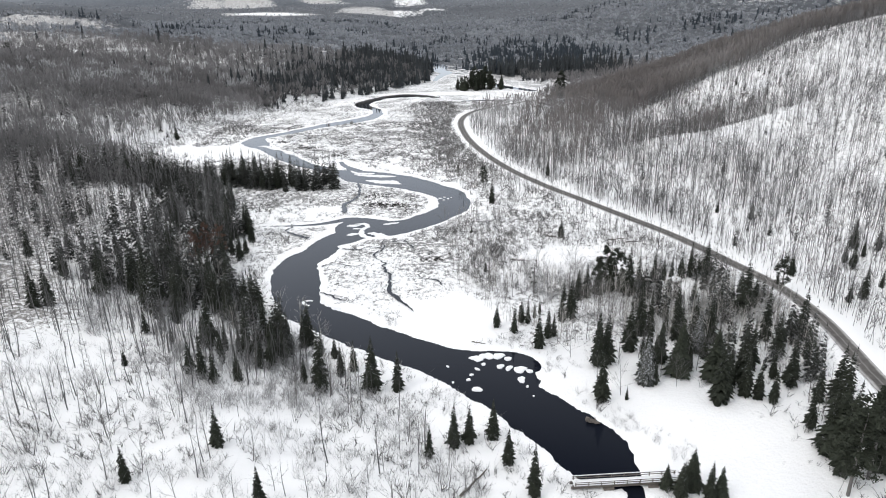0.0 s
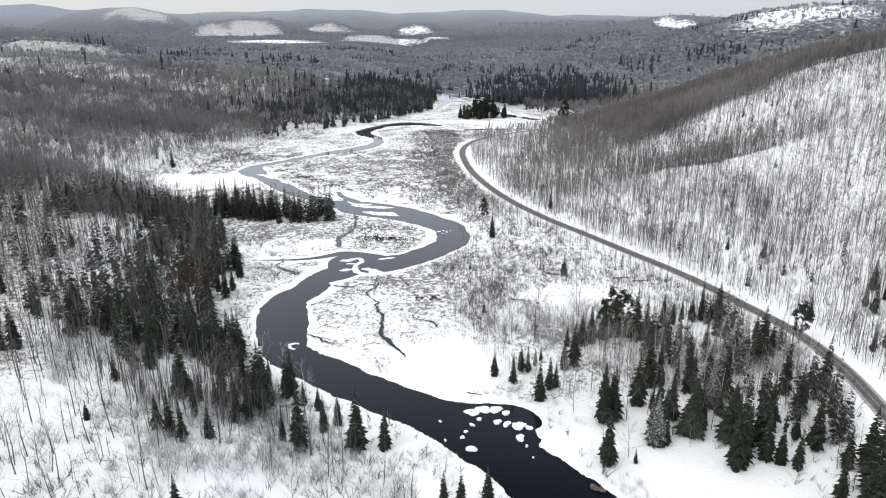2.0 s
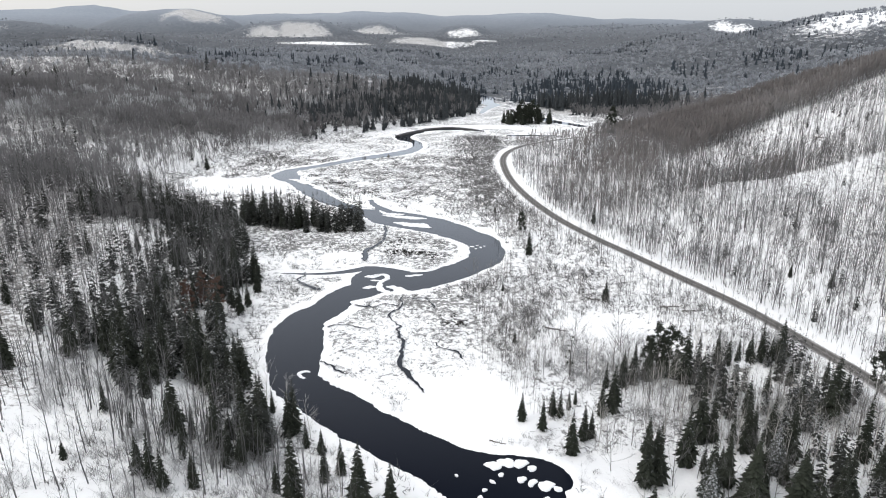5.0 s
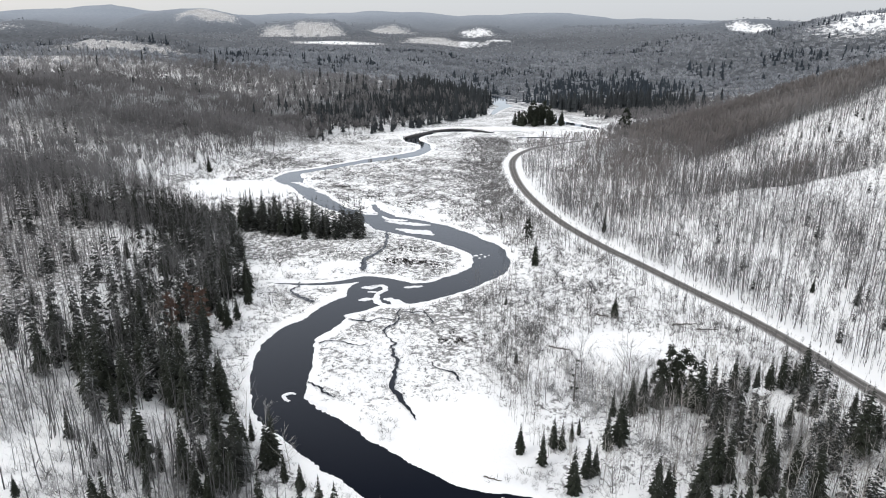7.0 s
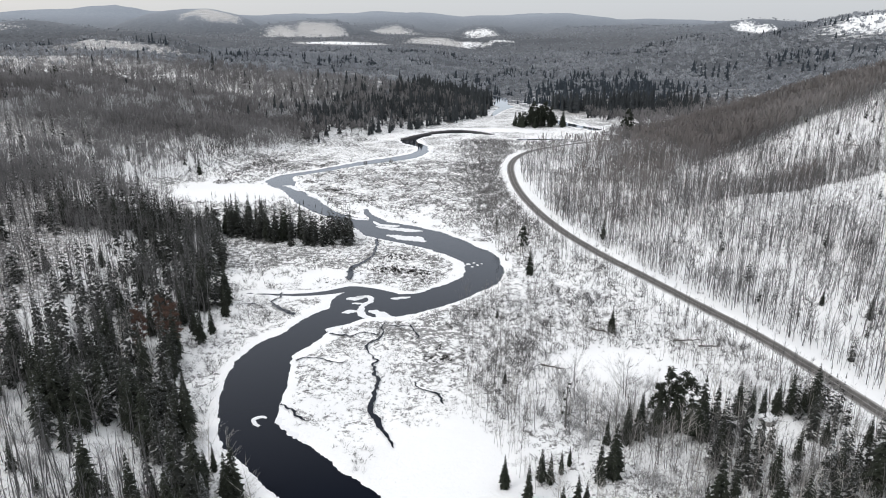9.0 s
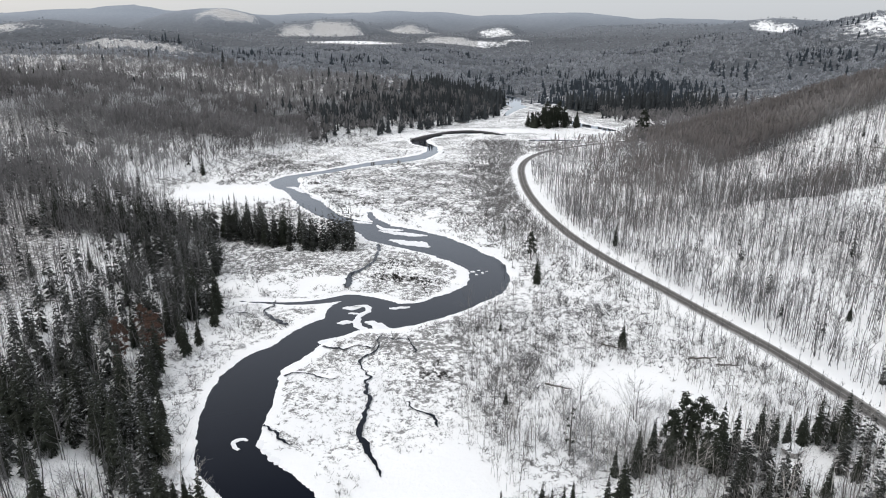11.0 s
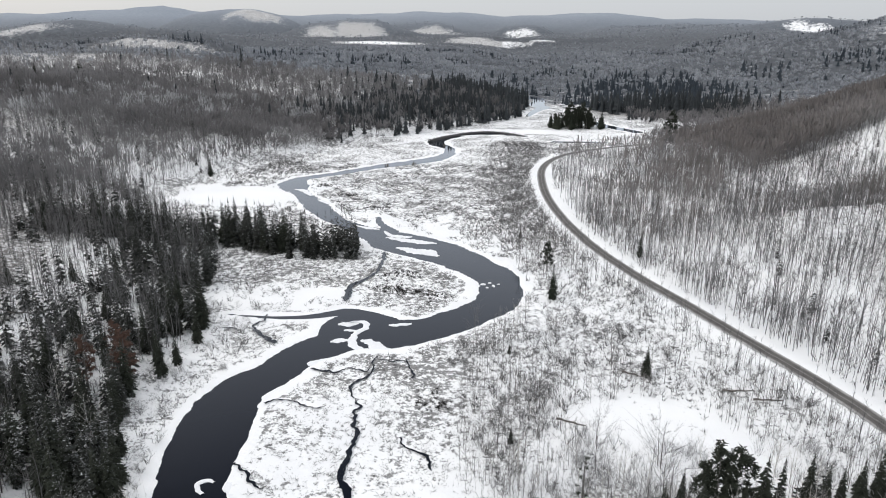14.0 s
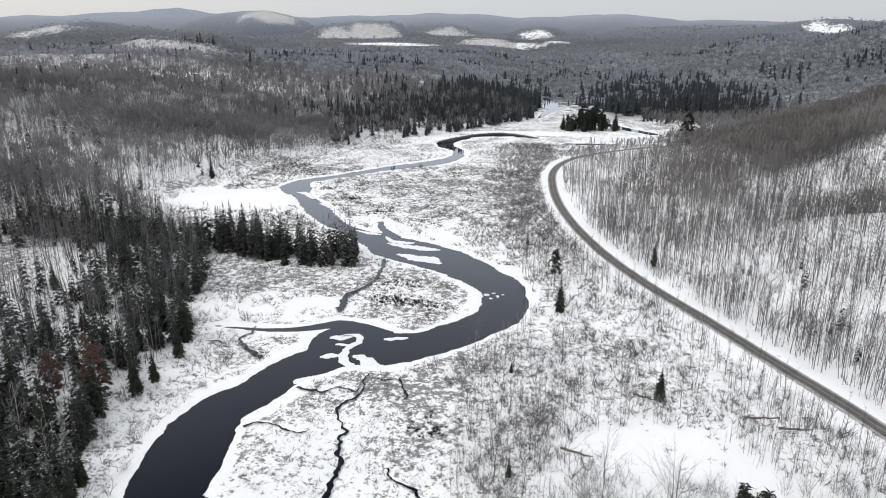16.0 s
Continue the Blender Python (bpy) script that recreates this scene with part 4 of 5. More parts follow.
# near bare trees: the open snow before the river, and the scrub between river and road
grove(100, "bare", "bare_tree", -75, 24, 60, 112, 4, 8.5, lambda x, y: left_of(x, y) > 4, "slim leafless sapling standing in open snow", "leafless tree", "saplings on open snow")
grove(105, "bare", "bare_tree", 14, 84, 150, 300, 3, 7.5, lambda x, y: (x < road_x(y) - 5) & (field(x, y, 22, 91, 2) > -0.2) & (np.hypot((x - 57) / 15, (y - 167) / 9) > 1), "thin leafless tree in the scrub between river and road", "leafless tree", "scrub trees")
grove(62, "spreading", "bare_tree", 34, 90, 105, 166, 4, 8, lambda x, y: np.hypot((x - 50) / 17, (y - 92) / 14) > 1, "leafless hardwood among spruces", "leafless tree", "hardwoods among spruces")
grove(60, "spruce", "spruce_tree", 44, 97, 98, 127, 5, 12.5, lambda x, y: (np.hypot((x - 50) / 18, (y - 92) / 15) > 1) & (field(x, y, 20, 92, 2) > -0.2), "dark green spruce dusted with snow between river and road", "spruce tree", "spruces between river and road", 14)
grove(420, "spruce", "spruce_tree", -105, -18, 104, 240, 6, 13, lambda x, y: (left_of(x, y) > 2) & (left_of(x, y) < 55) & (y > 110 + 0.5 * np.clip(-30 - x, 0, 80)), "dark green spruce on the wooded river bank", "spruce tree", "spruces on the river bank", 42)
grove(260, "spruce", "spruce_tree", -130, -25, 250, 292, 8, 15.5, lambda x, y: np.abs(y - np.interp(x, (-130, -100, -70, -45, -28), (262, 270, 281, 272, 271))) < 7, "dark spruce on a low spit beside the bog", "spruce tree", "spruces on the spit", 46)

grove(60, "spreading", "bare_tree", 13, 40, 158, 228, 3.5, 7, lambda x, y: field(x, y, 14, 93, 2) > -0.1, "leafless alder with spreading limbs in wet scrub", "leafless tree", "alders in the scrub", 34)
grove(90, "spruce", "spruce_tree", 100, 150, 105, 215, 5, 10, lambda x, y: (x > road_x(y) + 7) & (field(x, y, 22, 94, 2) > 0.0), "dark spruce on the slope above the road", "spruce tree", "spruces above the road", 20)
grove(120, "spruce", "spruce_tree", -66, -40, 131, 182, 8, 14, lambda x, y: (left_of(x, y) > 1) & (x > -53 - 1.07 * (y - 139)), "tall dark spruce crowding the river bank", "spruce tree", "tall spruces on the bank", 14)
grove(34, "spruce", "spruce_tree", 60, 92, 74, 126, 6, 13, lambda x, y: (np.hypot((x - 50) / 18, (y - 92) / 16) > 1) & (x < road_x(y) - 3), "dark green spruce beside the road", "spruce tree", "spruces beside the road", 14)
grove(60, "spreading", "bare_tree", -70, 22, 60, 110, 3, 5.5, lambda x, y: left_of(x, y) > 4, "small leafless tree with spreading forked limbs", "leafless tree", "spreading leafless trees", 40)
grove(40, "bare", "bare_tree", 60, 92, 74, 126, 4, 8, lambda x, y: (np.hypot((x - 50) / 18, (y - 92) / 16) > 1) & (x < road_x(y) - 3), "leafless tree in brush beside the road", "leafless tree", "hardwoods beside the road", 45)

# ------------------------------------------------------------------ woods as wholes
MID_BARE = [join(list(bare_arrays(R, 12, 3.0, 5, 3))) for _ in range(6)]


def slim_bare_arrays(rng, height, spread):
    """A slim leafless tree of some twenty faces: a thin straight stem, twigs in its upper half."""
    lx, ly = rng.normal(0, 0.05 * height, 2)
    out = [tube([(0, 0, -0.4), (lx, ly, height)], [0.08, 0.018], 3)]
    for k in range(13):
        f, a = rng.uniform(0.42, 0.95), rng.uniform(0, 6.28)
        l = spread * (1.2 - f) * rng.uniform(0.6, 1.3)
        p = np.array([lx * f, ly * f, f * height])
        out.append(sliver(p, p + (math.cos(a) * l, math.sin(a) * l, l * rng.uniform(0.8, 1.7)), 0.085, rng))
    return join(out)


def pole_arrays(rng, height):
    """A young hardwood of a crowded stand: a straight thin stem under a narrow crown of fine twigs."""
    lx, ly = rng.normal(0, 0.025 * height, 2)
    out = [tube([(0, 0, -0.4), (lx, ly, height)], [0.085, 0.02], 3)]
    for k in range(20):
        f, a = rng.uniform(0.45, 0.97), rng.uniform(0, 6.28)
        l = height * 0.15 * (1.35 - f) * rng.uniform(0.7, 1.3)
        p = np.array([lx * f, ly * f, f * height])
        out.append(sliver(p, p + (math.cos(a) * l, math.sin(a) * l, l * rng.uniform(1.0, 1.8)), 0.10, rng))
    return join(out)


POLES = [pole_arrays(R, R.uniform(8.5, 11.5)) for _ in range(10)]
SLIM = [slim_bare_arrays(R, R.uniform(7.5, 11.5), R.uniform(2.2, 3.6)) for _ in range(14)]
FAR_BARE = [far_bare_arrays(R, 10.5, 2.9, 17, 0.36) for _ in range(8)]
DIST_BARE = [far_bare_arrays(R, 10, 4.2, 14, 1.6) for _ in range(8)]
HAZE_BARE = [far_bare_arrays(R, 8, 4.6, 10, 1.7) for _ in range(6)]
MID_SPRUCE = [spruce_arrays(R, 13, R.uniform(1.8, 2.3), 13, 6, 0, 0.42)[1] for _ in range(6)]
FAR_SPR = [far_spruce_arrays(R, 13, R.uniform(2.2, 3.4), 5) for _ in range(8)]
TINY_SPR = [far_spruce_arrays(R, 12, R.uniform(2.6, 4.4), 3) for _ in range(8)]
BUSHES = [bush_arrays(R, 1.5, 6) for _ in range(6)]
ALDERS = [bush_arrays(R, 2.6, 13, 0.075) for _ in range(6)]
HEATH = [bush_arrays(R, 0.9, 16, 0.13) for _ in range(6)]
FINE_BUSHES = [bush_arrays(R, 2.0, 10, 0.045) for _ in range(8)]
TUFTS = [join([sliver((0, 0, -0.05), (*(R.normal(0, 0.35, 2)), R.uniform(0.25, 0.6)), 0.10, R) for _ in range(5)]) for _ in range(6)]


def conifers(x, y):
    """Share of spruce among the trees of the distance."""
    wall = 0.5 * smooth(-170, -50, x) * smooth(20, 5, x - 40) * smooth(520, 545, y) * smooth(740, 660, y)
    patch = field(x, y * 0.45, 60, 52, 3)
    belt = 0.95 * smooth(-60, 40, x - 0.04 * y) * smooth(0.40, 0.28, x / y) * smooth(640, 690, y) * smooth(1020, 880, y) * (0.35 + 0.65 * (patch > -0.25))
    beyond = 0.5 * smooth(850, 1000, y) * (patch > 0.06) * smooth(2600, 1600, y)
    hill = 0.30 * (patch > 0.42) * (y > 560)
    return np.clip(np.maximum.reduce([wall, belt, beyond, hill, np.where((x > 45) & (y < 650), 0.005, 0.025)]) * (1 - smooth(0.1, 0.4, openness(x, y))), 0, 0.95)


def fan(n, d0, d1, power):
    d = (d0**power + R.uniform(0, 1, n) * (d1**power - d0**power)) ** (1 / power)
    a = R.uniform(-0.72, 0.72, n)
    return 15 + d * np.sin(a), d * np.cos(a)


def far_woods(n, d0, d1, power, bare, spruce, grow, tag, twig):
    x, y = fan(n, d0, d1, power)
    lf = left_of(x, y)
    beyond = np.where(x > 45, y - np.interp(x, (45, 100, 140, 180, 230, 400), (478, 505, 470, 448, 452, 455)), np.where(x > -330, y - 435, 1))
    ok = ((lf > 0) | ((x > road_x(y) + 10) & (y < 600)) | (y > np.interp(x, (40, 73, 105, 119, 162, 220), (940, 800, 770, 712, 680, 600))) | ((x > 128 + 8 * field(x, y, 20, 57, 2)) & (y > 470))) & open_ground(x, y) & (beyond > 0) & ~((np.hypot((x - 95) / 68, (y - 595) / 48) < 1) & (lf < 0)) & (to_line(x, y, REACH) > 8)
    ok &= R.uniform(0, 1, len(x)) > np.where(y > 1850, 0.55, 0.3) * openness(x, y)
    ok &= (lf < 0) | (y > 820) | (R.uniform(0, 1, len(x)) < bands(x, y))
    x, y = x[ok], y[ok]
    con = R.uniform(0, 1, len(x)) < conifers(x, y)
    p = place_rows(x, y)
    size = R.uniform(0.45, 1.05, len(x)) * grow(np.hypot(x, y)) * np.where(con, np.where(y > 1600, 0.45, np.where((y > 690) & (y < 1050), 1.3, 0.85) * R.uniform(0.6, 1.1, len(x))), 1)
    scatter(tag + "_bare_woods", bare, p[~con], size[~con], twig, "grey leafless hardwood forest over snow in the distance", "woods", R)
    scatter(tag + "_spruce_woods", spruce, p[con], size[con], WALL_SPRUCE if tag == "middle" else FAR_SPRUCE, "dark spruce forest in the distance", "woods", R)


x, y = rain(4400, -190, 60, 498, 830)
ok = (left_of(x, y) > 1) & (left_of(x, y) < 75 + 40 * field(x, y, 60, 54, 2)) & open_ground(x, y) & (R.uniform(0, 1, len(x)) < np.clip(0.5 + 1.2 * field(x, y, 26, 53, 2), 0.1, 0.9) * smooth(-190, -60, x))
x, y = x[ok], y[ok]
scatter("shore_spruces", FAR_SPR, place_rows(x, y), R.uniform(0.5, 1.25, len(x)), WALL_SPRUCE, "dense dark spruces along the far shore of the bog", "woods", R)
far_woods(18000, 380, 760, 1.6, FAR_BARE, FAR_SPR, lambda d: 1.15 + 0 * d, "middle", GREY_CROWN)
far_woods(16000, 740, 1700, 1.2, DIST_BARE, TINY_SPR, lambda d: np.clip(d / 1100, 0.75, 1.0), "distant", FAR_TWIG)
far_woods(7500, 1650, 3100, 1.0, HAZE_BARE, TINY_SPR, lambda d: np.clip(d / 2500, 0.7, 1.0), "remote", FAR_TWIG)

# the crowded trees along and behind the spur's crest
x, y = rain(26000, 55, 400, 300, 590)
c = np.interp(x, (55, 100, 140, 180, 215, 400), (432, 398, 384, 404, 421, 450)) + 4 * field(x, y, 30, 58, 2)
front = (y > c) & (y < c + 16) & (x > 138)
nose = (np.hypot((x - 88) / 26, (y - 352) / 30) < 1) & (R.uniform(0, 1, len(x)) < 0.10)
ok = (((y > c) & (y < c + 125) & (R.uniform(0, 1, len(x)) < 0.06 + 0.6 * smooth(128, 165, x + 0.12 * (y - 400)))) | front | nose) & (x > road_x(y) + 7) & open_ground(x, y)
x, y = x[ok], y[ok]
scatter("crest_hardwoods", FAR_BARE, place_rows(x, y), R.uniform(0.7, 1.35, len(x)), CROWN_TWIG, "crowded brown-grey leafless hardwoods along the ridge", "woods", R)
x, y = rain(5200, 70, 330, 262, 330)
c = 292 + 0.12 * (x - 110) + 5 * field(x, y, 24, 59, 2)
ok = (y > c - 1) & (y < c + 13) & (x > road_x(y) + 58) & (R.uniform(0, 1, len(x)) < 0.5)
x, y = x[ok], y[ok]
scatter("fold_hardwoods", SLIM, place_rows(x, y), R.uniform(0.5, 1.0, len(x)), DARK_BARK, "close-set leafless hardwoods behind a fold of the slope", "woods", R)

# close stands of young hardwoods on the slope's nose, under its crest and in its folds
x, y = rain(60000, 55, 215, 270, 420)
stand = np.zeros(len(x))
for cx, cy, rx, ry, most in ((78, 318, 20, 34, 0.62), (92, 345, 18, 16, 0.55), (122, 378, 24, 17, 0.75), (112, 306, 20, 20, 0.34), (142, 300, 20, 8, 0.6), (165, 322, 24, 8, 0.5), (150, 360, 30, 12, 0.18)):
    stand = np.maximum(stand, most * np.exp(-(np.hypot((x - cx) / rx, (y - cy) / ry) ** 3)))
ok = (R.uniform(0, 1, len(x)) < 0.22 * stand * np.clip(1 + 1.6 * field(x, y, 9, 55, 2), 0, 2)) & (x > road_x(y) + 4.5) & open_ground(x, y)
x, y = x[ok], y[ok]
scatter("pole_stands", POLES, place_rows(x, y), R.uniform(0.5, 1.1, len(x)), CROWN_TWIG, "close stands of young brown-grey hardwoods on the snowy slope", "woods", R)


def glade(x, y):
    """Thinner growth in a clearing behind the bank spruces."""
    return 1 - 0.75 * np.exp(-((np.hypot((x + 102) / 40, (y - 234) / 17)) ** 4))


# the hardwoods of the left side and of the slope beside the road
x, y = rain(84000, -330, 400, 60, 470)
verge = road_x(y) + 3.6 + 1.2 * field(x, y, 12, 63, 2)
ok = (((left_of(x, y) > 4) & (y < 440)) | (x > verge)) & open_ground(x, y) & (np.abs(x - 15) < 70 + 0.8 * y)
x, y = x[ok], y[ok]
chance = np.clip(np.where(x > 40, 0.72, 0.60) + np.where(x > 40, 0.9, 1.1) * field(x, y, 20, 61, 3) + np.where(x > 40, 1.2, 0) * field(x, y, 7, 62, 2) - 0.04 * (x > road_x(y) + 65), 0.06, 1) * np.where((x > 40) & ((y > 320) | (x > road_x(y) + 95)), 0.8, 1) * np.where((left_of(x, y) > 0) & (y < 112 + 0.5 * np.clip(-30 - x, 0, 80)), 0.14, 1)
keep = R.uniform(0, 1, len(x)) < chance * glade(x, y)
x, y = x[keep], y[keep]
p, size = place_rows(x, y), (0.3 + 0.75 * R.uniform(0, 1, len(x)) ** 0.8) * np.where(x > 40, 1.05, 1.1)
near = (y < 165) & (x < 60)
scatter("near_hardwoods", MID_BARE, p[near], size[near] * 0.85, DARK_BARK, "leafless grey hardwood trees standing in snow", "woods", R)
tall = ~near & (R.uniform(0, 1, len(x)) < np.where(x > 40, 0.38, 0.4))
near |= tall
scatter("tall_hardwoods", SLIM, p[tall], 0.25 + 0.95 * size[tall], DARK_BARK, "tall dark-stemmed leafless hardwoods on snowy slopes", "woods", R)
scatter("hardwoods", SLIM, p[~near], size[~near], SLOPE_BARK, "leafless grey hardwood trees on snowy slopes", "woods", R)

# thin stems of the scrub between river and road
x, y = rain(6500, 12, 90, 125, 330)
edge = np.interp(y, (125, 160, 200, 240, 300, 330), (30, 16, 14, 28, 26, 24))
ok = (x > edge) & (x < road_x(y) - 4) & open_ground(x, y) & (field(x, y, 13, 64, 3) > -0.05) & (np.hypot((x - 57) / 15, (y - 167) / 9) > 1) & (np.hypot((x - 50) / 18, (y - 92) / 15) > 1)
x, y = x[ok], y[ok]
scatter("scrub_stems", SLIM, place_rows(x, y), R.uniform(0.22, 0.6, len(x)), BARK, "thin leafless stems rising from snowy scrub", "woods", R)
# broad older trees scattered over the slope and the left woods
x, y = rain(1500, -170, 260, 125, 330)
ok = ((x > road_x(y) + 10) | ((left_of(x, y) > 20) & (x < -60) & (y > 150))) & open_ground(x, y) & (R.uniform(0, 1, len(x)) < 0.62)
x, y = x[ok], y[ok]
scatter("broad_hardwoods", MID_BARE, place_rows(x, y), R.uniform(0.5, 0.95, len(x)), DARK_BARK, "broad dark leafless hardwoods standing over snow", "woods", R)
# stems close along both sides of the road
x, y = rain(5200, 40, 112, 125, 330)
d = to_line(x, y, ROAD)
ok = (d > 2.6) & (d < 13) & (R.uniform(0, 1, len(x)) < np.where(x > road_x(y), 0.8, 0.5 * (y > 158))) & open_ground(x, y)
x, y = x[ok], y[ok]
scatter("roadside_stems", SLIM, place_rows(x, y), R.uniform(0.25, 0.85, len(x)), DARK_BARK, "slim leafless trees lining the road", "woods", R)
# frosted twigs among the slope's stems
x, y = rain(4600, 60, 330, 110, 440)
ok = (x > road_x(y) + 4.5) & open_ground(x, y) & (field(x, y, 11, 56, 3) > -0.1)
x, y = x[ok], y[ok]
scatter("slope_twigs", FINE_BUSHES, place_rows(x, y), R.uniform(0.7, 2.2, len(x)), TWIG, "frosted twigs and saplings on the wooded slope", "brush", R)
# low brush under the slope's trees and along the left bank
x, y = rain(10500, -130, 330, 62, 420)
ok = ((x > road_x(y) + 4.5) | (left_of(x, y) > 0)) & open_ground(x, y) & (field(x, y, 16, 65, 3) > -0.12)
x, y = x[ok], y[ok]
scatter("underbrush", BUSHES, place_rows(x, y), R.uniform(0.6, 1.7, len(x)), BRUSH, "leafless grey underbrush in snowy woods", "brush", R)

# frosted twigs over the open snow before the river
x, y = rain(4200, -100, 24, 10, 125)
ok = (left_of(x, y) > 3) & open_ground(x, y) & (field(x, y, 9, 68, 3) > -0.2)
x, y = x[ok], y[ok]
scatter("twig_growth", FINE_BUSHES, place_rows(x, y), R.uniform(0.5, 1.5, len(x)), FROSTED, "frosted twigs and saplings over open snow", "brush", R)

# spruces among them
x, y = rain(8200, -230, -10, 110, 400)
lf = left_of(x, y)
wet = (smooth(0, -30, lf - np.interp(y, (110, 150, 190, 225, 250), (42, 57, 54, 38, 52))) * smooth(310, 260, y) + 0.055 + 0.04 * smooth(190, 120, lf) * smooth(350, 300, y)) * smooth(0, 14, y - 117 - 0.5 * np.clip(-30 - x, 0, 80))
wet = wet * np.where(y < 152, 0.3, np.where(lf < 60, 0.62, 1)) + 0.07 * (lf > 45) * (lf < 120) * (y > 170) * (y < 300)
ok = (lf > 1) & open_ground(x, y) & (R.uniform(0, 1, len(x)) < wet * np.clip(0.6 + 1.6 * field(x, y, 24, 71, 2), np.where((lf < 24) & (y > 128), 0.36, 0.08), 1))
x, y = x[ok], y[ok]
scatter("spruce_woods", MID_SPRUCE, place_rows(x, y), 0.4 + 0.85 * R.uniform(0, 1, len(x)) ** 1.4, PLAIN_SPRUCE, "dense dark spruces dusted with snow", "woods", R)
x, y = rain(900, -100, -30, 122, 255)
lf = left_of(x, y)
ok = (lf > 0.5) & (lf < 46) & (y > 146 + 0.3 * np.clip(-38 - x, 0, 80)) & open_ground(x, y) & (R.uniform(0, 1, len(x)) < np.clip(0.42 + 1.6 * field(x, y, 14, 72, 2) + 0.2 * (y > 142) * (y < 185), 0.06, 1) * np.where(lf < 22, 1, 0.6))
x, y = x[ok], y[ok]
scatter("bank_spruces", MID_SPRUCE, place_rows(x, y), 0.35 + 0.75 * R.uniform(0, 1, len(x)) ** 1.3, PLAIN_SPRUCE, "dark spruces standing close along the river bank", "woods", R)
x, y = rain(560, -130, -24, 252, 292)
ok = open_ground(x, y) & (np.abs(y - np.interp(x, (-130, -100, -70, -45, -28), (262, 270, 281, 272, 271))) < 8)
x, y = x[ok], y[ok]
scatter("spit_spruces", MID_SPRUCE, place_rows(x, y), R.uniform(0.6, 1.15, len(x)), PLAIN_SPRUCE, "close row of dark spruces on a low spit", "woods", R)
x, y = rain(1000, 70, 330, 100, 430)
ok = (x > road_x(y) + 12) & open_ground(x, y) & (R.uniform(0, 1, len(x)) < 0.12 + 0.6 * (field(x, y, 40, 73, 2) > 0.35))
x, y = x[ok], y[ok]
scatter("slope_spruces", MID_SPRUCE, place_rows(x, y), R.uniform(0.3, 0.75, len(x)), PLAIN_SPRUCE, "scattered small spruces on the wooded slope", "woods", R)
x, y = rain(1500, 26, 97, 90, 172)
ok = open_ground(x, y) & (np.hypot((x - 50) / 18, (y - 92) / 15) > 1) & (field(x, y, 18, 74, 2) > 0.05) & (y > 168 - 0.95 * (x - 22)) & (y < 142 + 0.4 * (x - 22))
x, y = x[ok], y[ok]
scatter("grove_saplings", MID_BARE, place_rows(x, y), R.uniform(0.25, 0.65, len(x)), BARK, "leafless grey saplings between spruces", "woods", R)
x, y = rain(500, 24, 97, 86, 166)
ok = open_ground(x, y) & (np.hypot((x - 50) / 19, (y - 92) / 16) > 1) & (field(x, y, 18, 75, 2) > 0.12) & (y > 160 - 1.0 * (x - 22)) & (y < 136 + 0.45 * (x - 22))
x, y = x[ok], y[ok]
scatter("grove_spruces", MID_SPRUCE, place_rows(x, y), R.uniform(0.3, 0.85, len(x)), PLAIN_SPRUCE, "young dark spruces crowding the grove", "woods", R)
x, y = rain(330, 24, 97, 86, 166)
ok = open_ground(x, y) & (np.hypot((x - 50) / 19, (y - 92) / 16) > 1) & (y > 162 - 1.0 * (x - 22))
x, y = x[ok], y[ok]
scatter("grove_birches", [join(list(bare_arrays(R, 10, 3.6, 8, 5, 0.05, 0.25))) for _ in range(4)], place_rows(x, y), R.uniform(0.4, 0.85, len(x)), BIRCH, "pale leafless birches among spruces", "woods", R)
x, y = rain(700, -110, -14, 112, 262)
ok = (left_of(x, y) > 3) & (left_of(x, y) < 70) & open_ground(x, y) & (R.uniform(0, 1, len(x)) < 0.55)
x, y = x[ok], y[ok]
scatter("bank_birches", [join(list(bare_arrays(R, 10, 3.4, 8, 5, 0.05, 0.3))) for _ in range(4)], place_rows(x, y), R.uniform(0.6, 1.1, len(x)), TWIG, "grey leafless birches among bank spruces", "woods", R)
# frosted brush and saplings under the spruces on both banks
x, y = rain(4200, -75, 95, 98, 185)
near_grove = (x > 30) & (y > 160 - 1.0 * (x - 22)) & (y < 172) & (np.hypot((x - 50) / 18, (y - 92) / 15) > 1)
near_bank = (left_of(x, y) > 1) & (left_of(x, y) < 45)
ok = (near_grove | near_bank) & open_ground(x, y) & (field(x, y, 8, 69, 2) > -0.25)
x, y = x[ok], y[ok]
scatter("frosted_brush", FINE_BUSHES, place_rows(x, y), R.uniform(0.8, 2.0, len(x)), FROSTED, "frosted grey brush between spruces", "brush", R)
# frosted brush on the open strip between the woods and the river
x, y = rain(2600, -72, -18, 118, 226)
lf, rv = left_of(x, y), river_distance(x, y)
ok = (lf > -16) & (lf < 4) & (rv > 2.2) & (field(x, y, 6, 77, 3) > -0.1)
x, y = x[ok], y[ok]
scatter("bank_brush", FINE_BUSHES, place_rows(x, y), R.uniform(0.35, 1.1, len(x)), FROSTED, "frosted grey brush on the snowy river bank", "brush", R)
x, y = rain(3600, -10, 70, 72, 140)
rv = river_distance(x, y)
ok = (rv > 1.3) & (rv < 8 + 5 * field(x, y, 12, 78, 2)) & (field(x, y, 5, 79, 3) > 0.0) & (np.hypot((x - 13) / 14, (y - 140) / 13) > 1)
x, y = x[ok], y[ok]
scatter("shore_brush", FINE_BUSHES, place_rows(x, y), R.uniform(0.3, 0.9, len(x)), FROSTED, "frosted twigs and dead grass along the river's edge", "brush", R)
